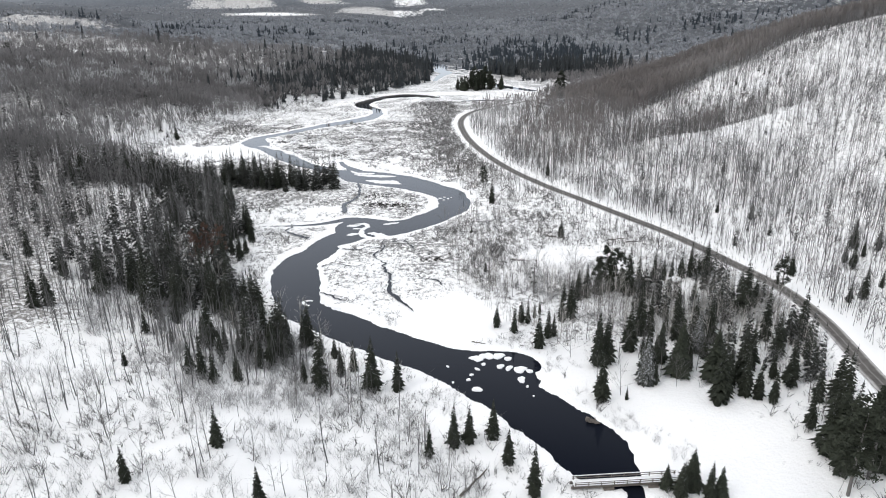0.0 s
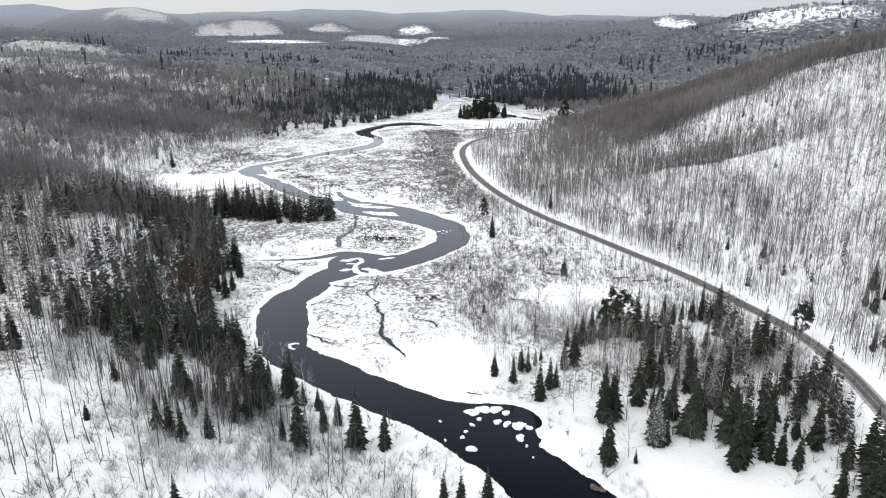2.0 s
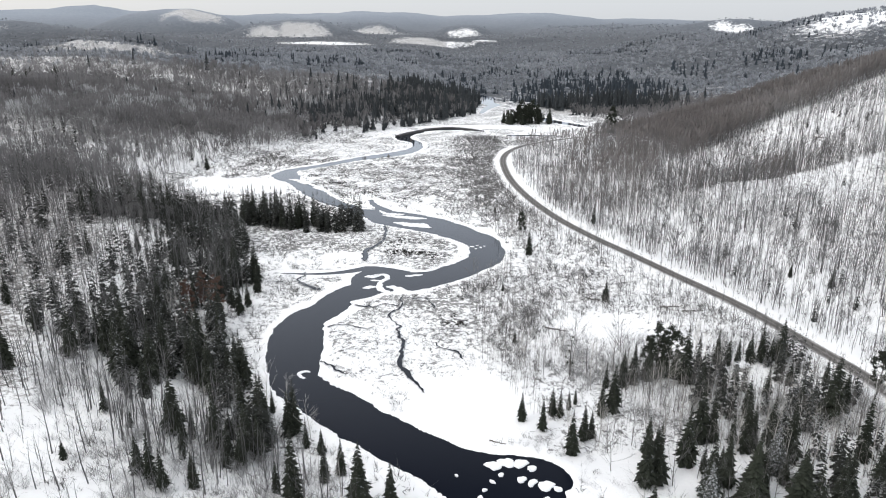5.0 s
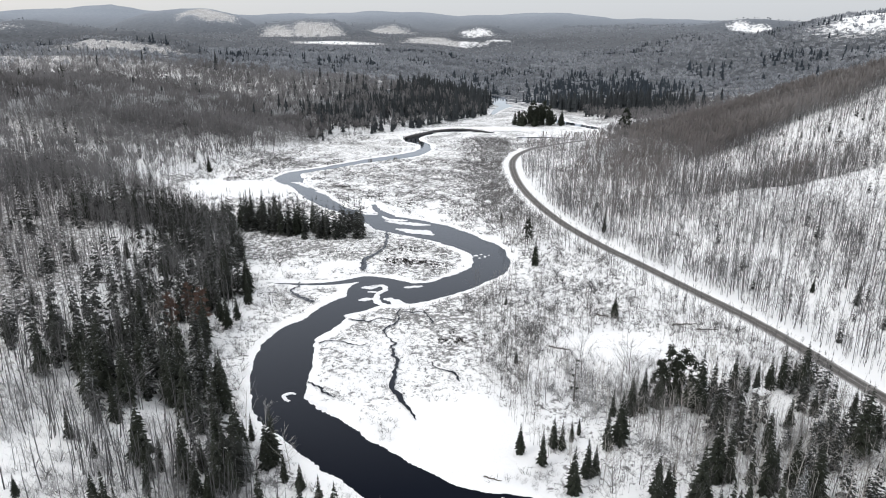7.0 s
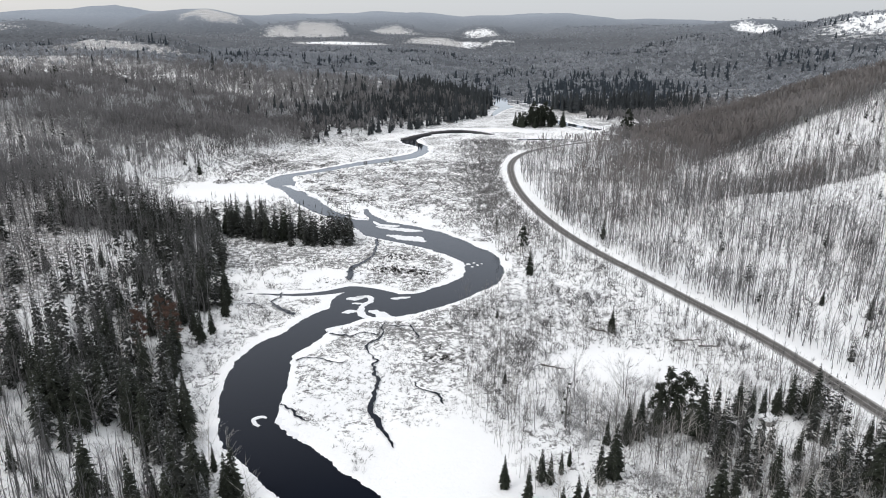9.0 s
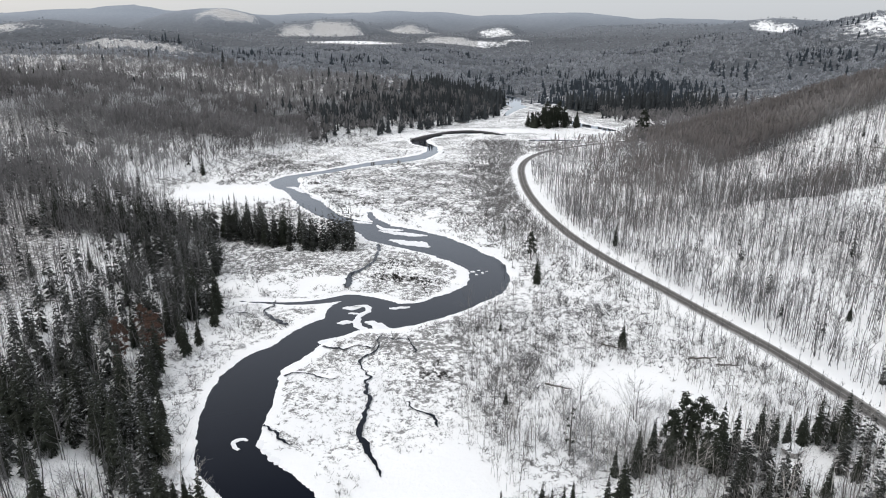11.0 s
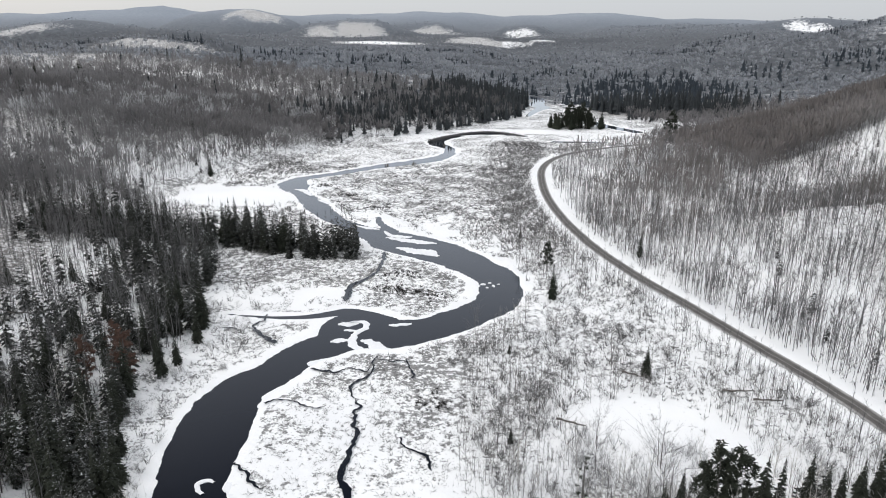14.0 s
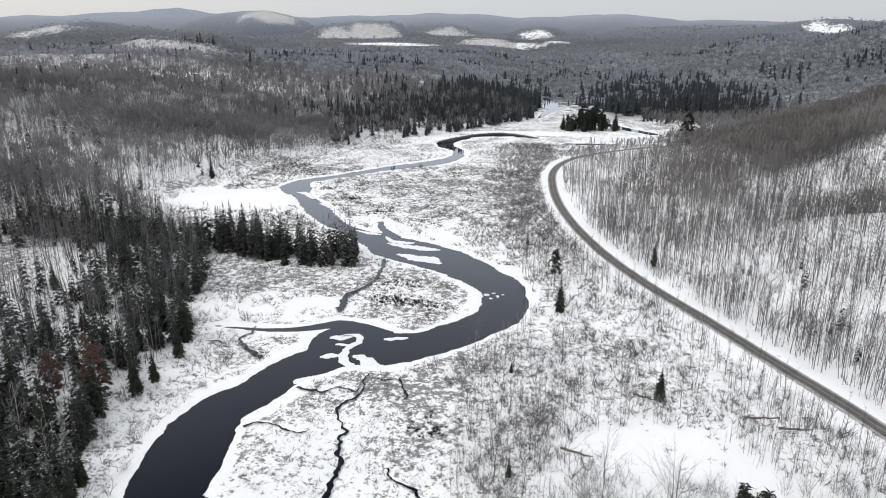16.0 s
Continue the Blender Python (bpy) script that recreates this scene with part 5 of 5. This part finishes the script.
# the left woods thicken away from the bog
x, y = rain(20000, -380, -55, 205, 560)
ok = (left_of(x, y) > np.where(y > 295, 3, 34) + 9 * field(x, y, 30, 67, 2)) & open_ground(x, y) & (R.uniform(0, 1, len(x)) < np.clip(0.72 + 1.3 * field(x * 0.6, y, 22, 66, 3), 0.08, 1) * bands(x, y) * glade(x, y))
x, y = x[ok], y[ok]
close = y < 318
scatter("young_hardwoods", POLES, place_rows(x[close], y[close]), R.uniform(0.5, 1.1, close.sum()), GREY_CROWN, "young grey hardwoods crowding behind the bank spruces", "woods", R)
x, y = x[~close], y[~close]
scatter("left_hardwoods", FAR_BARE, place_rows(x, y), R.uniform(0.5, 1.05, len(x)), GREY_CROWN, "crowded grey-brown leafless hardwoods", "woods", R)
# pale frosted crowns and lone conifers among them
x, y = rain(2600, -380, -90, 380, 600)
v = y - 0.69 * (x + 209)
ok = (left_of(x, y) > 6) & (v > 435) & (v < 520) & (field(x, y, 15, 38, 2) > 0.0)
x, y = x[ok], y[ok]
scatter("frosted_hardwoods", FAR_BARE, place_rows(x, y), R.uniform(0.7, 1.2, len(x)), FROSTED, "pale frosted hardwood crowns on the hillside", "woods", R)
x, y = rain(680, -380, -90, 285, 640)
v = y - 0.69 * (x + 209)
ok = (left_of(x, y) > 6) & (R.uniform(0, 1, len(x)) < np.where((v > 560) & (v < 640), 0.8, np.where(v < 325, 1.0, 0.22)))
x, y = x[ok], y[ok]
scatter("hillside_spruces", MID_SPRUCE, place_rows(x, y), R.uniform(0.5, 1.15, len(x)), PLAIN_SPRUCE, "single dark spruces among leafless hardwoods", "woods", R)
# stems that stripe the open snow of the nearer hills
x, y = rain(9000, -640, -60, 580, 1120)
o = openness(x, y)
ok = (o > 0.16) & (left_of(x, y) > 5) & (R.uniform(0, 1, len(x)) < 0.75)
x, y = x[ok], y[ok]
scatter("hill_hardwoods", SLIM, place_rows(x, y), R.uniform(0.8, 1.5, len(x)), SLOPE_BARK, "thin leafless trees striping an open snowy hillside", "woods", R)
for k in range(16):
    plant("fir_tree", "broad_fir", -300 + R.normal(0, 24), 545 + R.normal(0, 12), R.uniform(8, 16), "dark fir in a clump on the wooded hillside", "fir tree", "hillside firs")
# pines on the island at the far end of the bog
for k in range(42):
    a, r = R.uniform(0, 6.28), math.sqrt(R.uniform(0, 1))
    plant("pine_tree", "pine", 79 + 20 * r * math.cos(a), 602 + 12 * r * math.sin(a), R.uniform(11, 21) * (1.15 - 0.6 * r), "dark pine in a clump on a bog island", "pine tree", "island pines")
for k in range(18):
    a, r = R.uniform(0, 6.28), math.sqrt(R.uniform(0, 1))
    plant("fir_tree", "broad_fir", 80 + 21 * r * math.cos(a), 600 + 12 * r * math.sin(a), R.uniform(7, 15), "low dark fir under pines on a bog island", "fir tree", "island firs")

# brush and sedge
x, y = rain(30000, -130, 95, 60, 520)
rt, lf, rv = road_x(y) - x, left_of(x, y), river_distance(x, y)
bank_brush = 0.7 * (rv < 7) * (x > 18) * (y > 84) * (y < 135)
road_brush = bank_brush + smooth(60, 68, x) * (y < 128) * smooth(2, 5, rt)
scrub = smooth(0, 12, x - np.interp(y, (120, 160, 200, 240, 300, 400, 520), (60, 14, 12, 26, 22, 18, 20))) * smooth(3, 8, rt) * (y > 128)
edge = smooth(-26 - 16 * (y > 295), -4, lf) * smooth(25, 5, lf)
front = 0.65 * (lf > 2) * (y < 122)
chance = np.clip(1.0 * scrub + 0.9 * edge + front + 0.6 * road_brush + 0.05, 0, 1) * np.clip(0.78 + 2.0 * field(x, y, 13, 81, 3), 0, 1.2)
pond = np.minimum.reduce([np.hypot((x - 57) / 15, (y - 167) / 9), np.hypot((x - 50) / 16, (y - 92) / 15), np.hypot((x - 13) / 13, (y - 140) / 12), np.hypot((x + 93) / 28, (y - 346) / 20)]) > 1
ok = open_ground(x, y) & pond & (R.uniform(0, 1, len(x)) < chance)
x, y = x[ok], y[ok]
scatter("brush", BUSHES, place_rows(x, y), R.uniform(0.5, 1.6, len(x)), BRUSH, "leafless grey alder brush on snowy ground", "brush", R)
x, y = rain(3800, 6, 46, 285, 520)
ok = (x < road_x(y) - 3.5) & open_ground(x, y) & (R.uniform(0, 1, len(x)) < smooth(8, 24, x + 6 * field(x, y, 25, 84, 2)))
x, y = x[ok], y[ok]
scatter("roadside_brush", BUSHES, place_rows(x, y), R.uniform(0.6, 1.7, len(x)), BRUSH, "thick grey-brown brush below the road bend", "brush", R)
x, y = rain(40000, -110, 60, 125, 430)
rv = river_distance(x, y)
ok = (rv > 2.2) & (left_of(x, y) < 4) & (x < road_x(y) - 6) & (field(x, y, 5, 83, 3) > -0.05) & (np.hypot((x - 13) / 13, (y - 140) / 13) > 1) & (np.hypot((x - 57) / 15, (y - 167) / 9) > 1) & (np.hypot((x + 93) / 28, (y - 346) / 20) > 1)
x, y = x[ok], y[ok]
scatter("sedge", TUFTS, place_rows(x, y), R.uniform(0.7, 1.6, len(x)) * (1 + 0.5 * smooth(220, 330, y)), BRUSH, "dead grey-brown sedge tufts poking through snow", "sedge", R)

# alder clumps in the wet scrub beside the river
ax, ay = [], []
for cx, cy, n in ((21, 171, 60), (27, 188, 60), (17, 203, 50), (34, 213, 50), (25, 160, 36), (31, 175, 40), (38, 200, 44), (42, 224, 40), (30, 236, 36), (36, 158, 30), (60, 205, 30), (50, 215, 36), (20, 207, 44), (29, 181, 50), (21.5, 180, 44), (14.5, 202, 24), (46, 268, 24), (52, 245, 24)):
    n = int(0.3 * n)
    ax.append(cx + R.normal(0, 3.8, n)), ay.append(cy + R.normal(0, 3.2, n))
x, y = np.concatenate(ax), np.concatenate(ay)
ok = (river_distance(x, y) > 2) & (to_line(x, y, ROAD) > 3)
scatter("alder_clumps", ALDERS, place_rows(x[ok], y[ok]), R.uniform(0.5, 1.35, ok.sum()), DARK_BARK, "dark leafless alder clumps in wet scrub", "brush", R)

# dark heath pockets in the bog
hx, hy = [], []
for cx, cy, n in ((-4, 239, 60), (-9, 240.5, 40), (-6.8, 252, 40), (2, 237, 30), (9.8, 181.8, 40), (11, 264, 24), (-40, 300, 18), (-62, 371, 40), (-45, 352, 40), (-30, 330, 40), (-105, 372, 30), (-85, 410, 30), (6, 236, 16), (26, 250, 18)):
    hx.append(cx + R.normal(0, 2.8, n)), hy.append(cy + R.normal(0, 2.0, n))
x, y = np.concatenate(hx), np.concatenate(hy)
ok = river_distance(x, y) > 0.8
scatter("heath", HEATH, place_rows(x[ok], y[ok]), R.uniform(0.5, 1.0, ok.sum()), HEATH_TWIG, "dark low heath in pockets of the snowy bog", "heath", R)

# ------------------------------------------------------------------ footbridge over the river


def lump_arrays(rng, rx, ry, rz, rough, cuts=2):
    """A rounded, uneven lump about the origin."""
    bm = bmesh.new()
    bmesh.ops.create_icosphere(bm, subdivisions=cuts, radius=1)
    off = rng.uniform(0, 50, 3)
    for v in bm.verts:
        v.co *= 1 + rough * noise.noise(v.co * 1.6 + Vector(off))
    v = np.array([w.co for w in bm.verts]) * (rx, ry, rz)
    f = np.array([[w.index for w in q.verts] for q in bm.faces])
    bm.free()
    return v, f


def build_footbridge():
    e = tagged(new("footbridge"), "snow-covered wooden footbridge with low railings", "footbridge")
    e.matrix_world = pose(25.6, 80.6, 0.9, 0, 0, -0.6)
    length = 16.4
    for y in (-0.55, 0.55):
        part("girder", box_arrays(-0.4, length, y - 0.12, y + 0.12, -0.42, 0), LOG, e)
    n = 54
    plank = box_arrays(0, 0.26, -0.8, 0.8, 0, 0.06)
    first = None
    for k in range(n):
        if first is None:
            first = part("plank", plank, LOG, e)
            ob = first
        else:
            ob = new("plank", first.data)
            ob.parent = e
        ob.location = (k * length / n, 0, 0)
    v, f = box_arrays(0, length, -0.72, 0.72, 0.06, 0.24, 0.1)
    part("snow_cover", (v, f), SNOW, e, "even layer of fresh snow")
    for y in (-0.76, 0.76):
        for k in range(9):
            x = 0.2 + k * (length - 0.4) / 8
            part("post", box_arrays(x - 0.06, x + 0.06, y - 0.06, y + 0.06, -0.2, 0.85), LOG, e)
        for z in (0.48, 0.82):
            rail = part("rail", box_arrays(0, length, y - 0.05, y + 0.05, z - 0.06, z + 0.06), LOG, e)
        part("rail_snow", box_arrays(0, length, y - 0.06, y + 0.06, 0.885, 1.0, 0.04), SNOW, rail, "ridge of snow on the rail")
    for x in (4.6, 11.6):
        part("crib", box_arrays(x, x + 1.6, -1.0, 1.0, -1.9, -0.42, 0.1), LOG, e, "timber crib pier")


build_footbridge()


def build_boulder(x, y, rx, ry, rz):
    e = tagged(new("boulder"), "large grey boulder capped with snow", "boulder")
    z = float(thing_z(x, y)[0])
    e.location = (x, y, z)
    v, f = lump_arrays(R, rx, ry, rz, 0.55, 3)
    part("rock", (v + (0, 0, rz * 0.35), f), GRANITE, e)
    lift = smooth(0.0, 0.5, v[:, 2:] / rz)
    part("snow_cap", (v * (0.86 + 0.14 * lift) + (0, 0, rz * 0.35) + lift * (0, 0, 0.22), f), SNOW, e, "thick cap of snow")


build_boulder(73.2, 155.6, 1.6, 1.2, 1.15)

def slab_arrays(rng, r):
    """A worn slab of ice with a rounded, uneven outline and a raised rim."""
    n = int(rng.integers(10, 15))
    a = (np.arange(n) + rng.uniform(-0.3, 0.3, n)) * 6.283 / n
    lobe = 1 + 0.16 * np.sin(2 * a + rng.uniform(0, 6)) + 0.12 * np.sin(3 * a + rng.uniform(0, 6))
    rim = np.column_stack([np.cos(a), np.sin(a) * rng.uniform(0.65, 1.0)]) * (r * lobe * rng.uniform(0.85, 1.1, n))[:, None]
    v = np.vstack([np.column_stack([rim * k, np.full(n, z)]) for k, z in ((0.96, -0.12), (1.0, 0.06), (0.86, 0.2))] + [[(0, 0, 0.12)]])
    f = [(k * n + i, k * n + (i + 1) % n, (k + 1) * n + (i + 1) % n) for k in (0, 1) for i in range(n)]
    f += [(k * n + i, (k + 1) * n + (i + 1) % n, (k + 1) * n + i) for k in (0, 1) for i in range(n)] + [(2 * n + i, 2 * n + (i + 1) % n, 3 * n) for i in range(n)]
    return v, np.array(f)


for x, y, r in ((15.9, 121.8, 1.3), (18.2, 122.6, 1.4), (20.6, 122.3, 1.5), (22.4, 121.0, 1.0), (20.3, 118.0, 0.8), (22, 117.2, 0.9), (24.2, 116.4, 1.3), (26, 115.6, 0.7), (23.7, 112.6, 1.0), (24.4, 109.9, 0.35),
                (17, 119.2, 0.6), (15.4, 117.4, 0.5), (14, 115.3, 0.4), (13.2, 113.5, 0.5), (10, 112.8, 0.3), (24.9, 106.5, 0.22), (14.4, 109.9, 0.9), (9.5, 119, 0.3), (17.4, 246.5, 0.7), (19.3, 247.8, 0.5), (20.4, 245.6, 0.6), (21.8, 247, 0.35), (18.6, 244, 0.4)):
    v, f = slab_arrays(R, 1.1 * r)
    ob = mesh_object("ice_floe", v, f, SNOW)
    ob.matrix_world = pose(x, y, -0.01, 0, 0, R.uniform(0, 360))
    tagged(ob, "snow-topped ice floe drifting on dark water", "ice floe", "ice floes")


def ice_strip(points, label):
    """A flat snowy slab of ice that lies in the water along a line."""
    line = spline(points, 12)
    m = len(line)
    d = np.gradient(line[:, :2], axis=0)
    side = np.stack([-d[:, 1], d[:, 0]], 1) / (np.linalg.norm(d, axis=1)[:, None] + 1e-9)
    line[:, :2] += 0.35 * side * field(line[:, 0], line[:, 1], 1.6, 93, 3)[:, None]
    rows = []
    for k, (off, z) in enumerate(((-1, -0.15), (-0.96, 0.05), (-0.6, 0.11), (0.6, 0.11), (0.96, 0.05), (1, -0.15))):
        w = line[:, 2] * (1 + 0.6 * field(line[:, 0] + 9 * (k // 3), line[:, 1], 1.3, 95, 3))
        rows.append(np.column_stack([line[:, :2] + side * (off * w)[:, None], np.full(m, z)]))
    v = np.vstack(rows)
    f = [(k * m + i, k * m + i + 1, (k + 1) * m + i + 1, (k + 1) * m + i) for k in range(5) for i in range(m - 1)]
    return tagged(mesh_object("ice_floe", v, f, SNOW), label, "ice floe", "ice floes")


ice_strip([(-21.9, 154.9, 0.2), (-23.4, 155.2, 0.5), (-24.3, 154.2, 0.45), (-23.6, 152.9, 0.5), (-22.5, 152.0, 0.3)], "hook-shaped snowy ice floe on dark water")
for points in SHELVES:
    ice_strip(points, "strip of snow-covered shelf ice standing in the river")
for points in RUNNELS:
    line = spline(points, 14)
    m = len(line)
    d = np.gradient(line[:, :2], axis=0)
    side = np.stack([-d[:, 1], d[:, 0]], 1) / (np.linalg.norm(d, axis=1)[:, None] + 1e-9)
    line[:, :2] += 0.7 * side * field(line[:, 0], line[:, 1], 1.5, 97, 3)[:, None]
    w = line[:, 2] * (1 + 0.6 * field(line[:, 0], line[:, 1], 1.2, 96, 2))
    z = ground_height(line[:, 0], line[:, 1]) + 0.34
    v = np.vstack([np.column_stack([line[:, :2] + side * (o * w)[:, None], z]) for o in (-1, 0, 1)])
    f = [(k * m + i, k * m + i + 1, (k + 1) * m + i + 1, (k + 1) * m + i) for k in range(2) for i in range(m - 1)]
    tagged(mesh_object("water_runnel", v, f, WATER), "narrow dark runnel of open water through the bog", "stream", kind="structure")


def build_log(x0, y0, x1, y1, radius, label):
    z0, z1 = thing_z(x0, y0)[0], thing_z(x1, y1)[0]
    n = 7
    pts = [(x0 + (x1 - x0) * k / n, y0 + (y1 - y0) * k / n, z0 + (z1 - z0) * k / n + radius * 0.6 + 0.12 * math.sin(2.1 * k)) for k in range(n + 1)]
    e = tagged(new("fallen_log"), label, "fallen log", "fallen logs")
    part("trunk", tube(pts, [radius * (1 - 0.6 * k / n) for k in range(n + 1)], 7), LOG, e)
    for k in (2, 4, 5):
        a = R.uniform(0, 6.28)
        p = np.array(pts[k])
        part("branch_stub", tube([p, p + (0.7 * math.cos(a), 0.7 * math.sin(a), 0.9)], [radius * 0.35, 0.02], 5), LOG, e)


for row in ((66.1, 190.3, 72.2, 190.6), (70.9, 187.3, 76.4, 187.1), (47.9, 197.3, 52.2, 195.1), (33, 178, 38, 176), (8, 79.5, 13, 86), (190, 352, 199, 358), (193, 357, 196, 350), (-90, 200, -84, 203)):
    build_log(*row, 0.22, "weathered fallen log lying half in snow")
build_log(15.7, 128.9, 18.6, 127.7, 0.14, "thin grey driftwood log on snowy ice")
build_log(32.6, 97.6, 34.6, 96.2, 0.5, "dark rotten stump leaning over the water")


def build_dam():
    """A beaver dam: a low bank of heaped sticks with snow along its back."""
    line = spline([(-27, 519, 1.2), (-22, 529, 1.5), (-13, 545, 1.4), (-3, 559, 1.3), (12, 567, 1.2), (26, 560, 1.2), (38, 548, 0.9)], 8)
    e = tagged(new("beaver_dam"), "dark curved beaver dam of heaped sticks and mud", "beaver dam")
    part("bank", tube([(x, y, 0.1 + 0.2 * h) for x, y, h in line], [0.75 * h for h in line[:, 2]], 8), DARK_BARK, e)
    sticks = []
    for x, y, h in line[::2]:
        for _ in range(26):
            p = np.array([x, y, 0.3 * h]) + R.normal(0, 1, 3) * (1.5, 1.3, 0.25)
            q = p + R.normal(0, 1, 3) * (1.3, 1.3, 0.35) + (0, 0, 0.5 * h)
            sticks.append(tube([p, q], [0.09, 0.05], 3))
    tagged(part("sticks", join(sticks), DARK_BARK, e), "tangled dark sticks", kind="stuff")


build_dam()


def build_piling(x, y, h):
    e = tagged(new("piling"), "dark old timber piling standing in the river", "piling", "pilings")
    e.location = (x, y, -0.9)
    for k in range(4):
        px, py = R.normal(0, 0.9), R.normal(0, 0.5)
        part("post", tube([(px, py, 0), (px + 0.1, py, 0.9 + h * R.uniform(0.6, 1.1))], [0.32, 0.26], 7), LOG, e)


build_piling(-27.1, 428.9, 1.8)
build_piling(-39.8, 425.6, 1.0)
build_piling(-16.0, 500.0, 1.2)
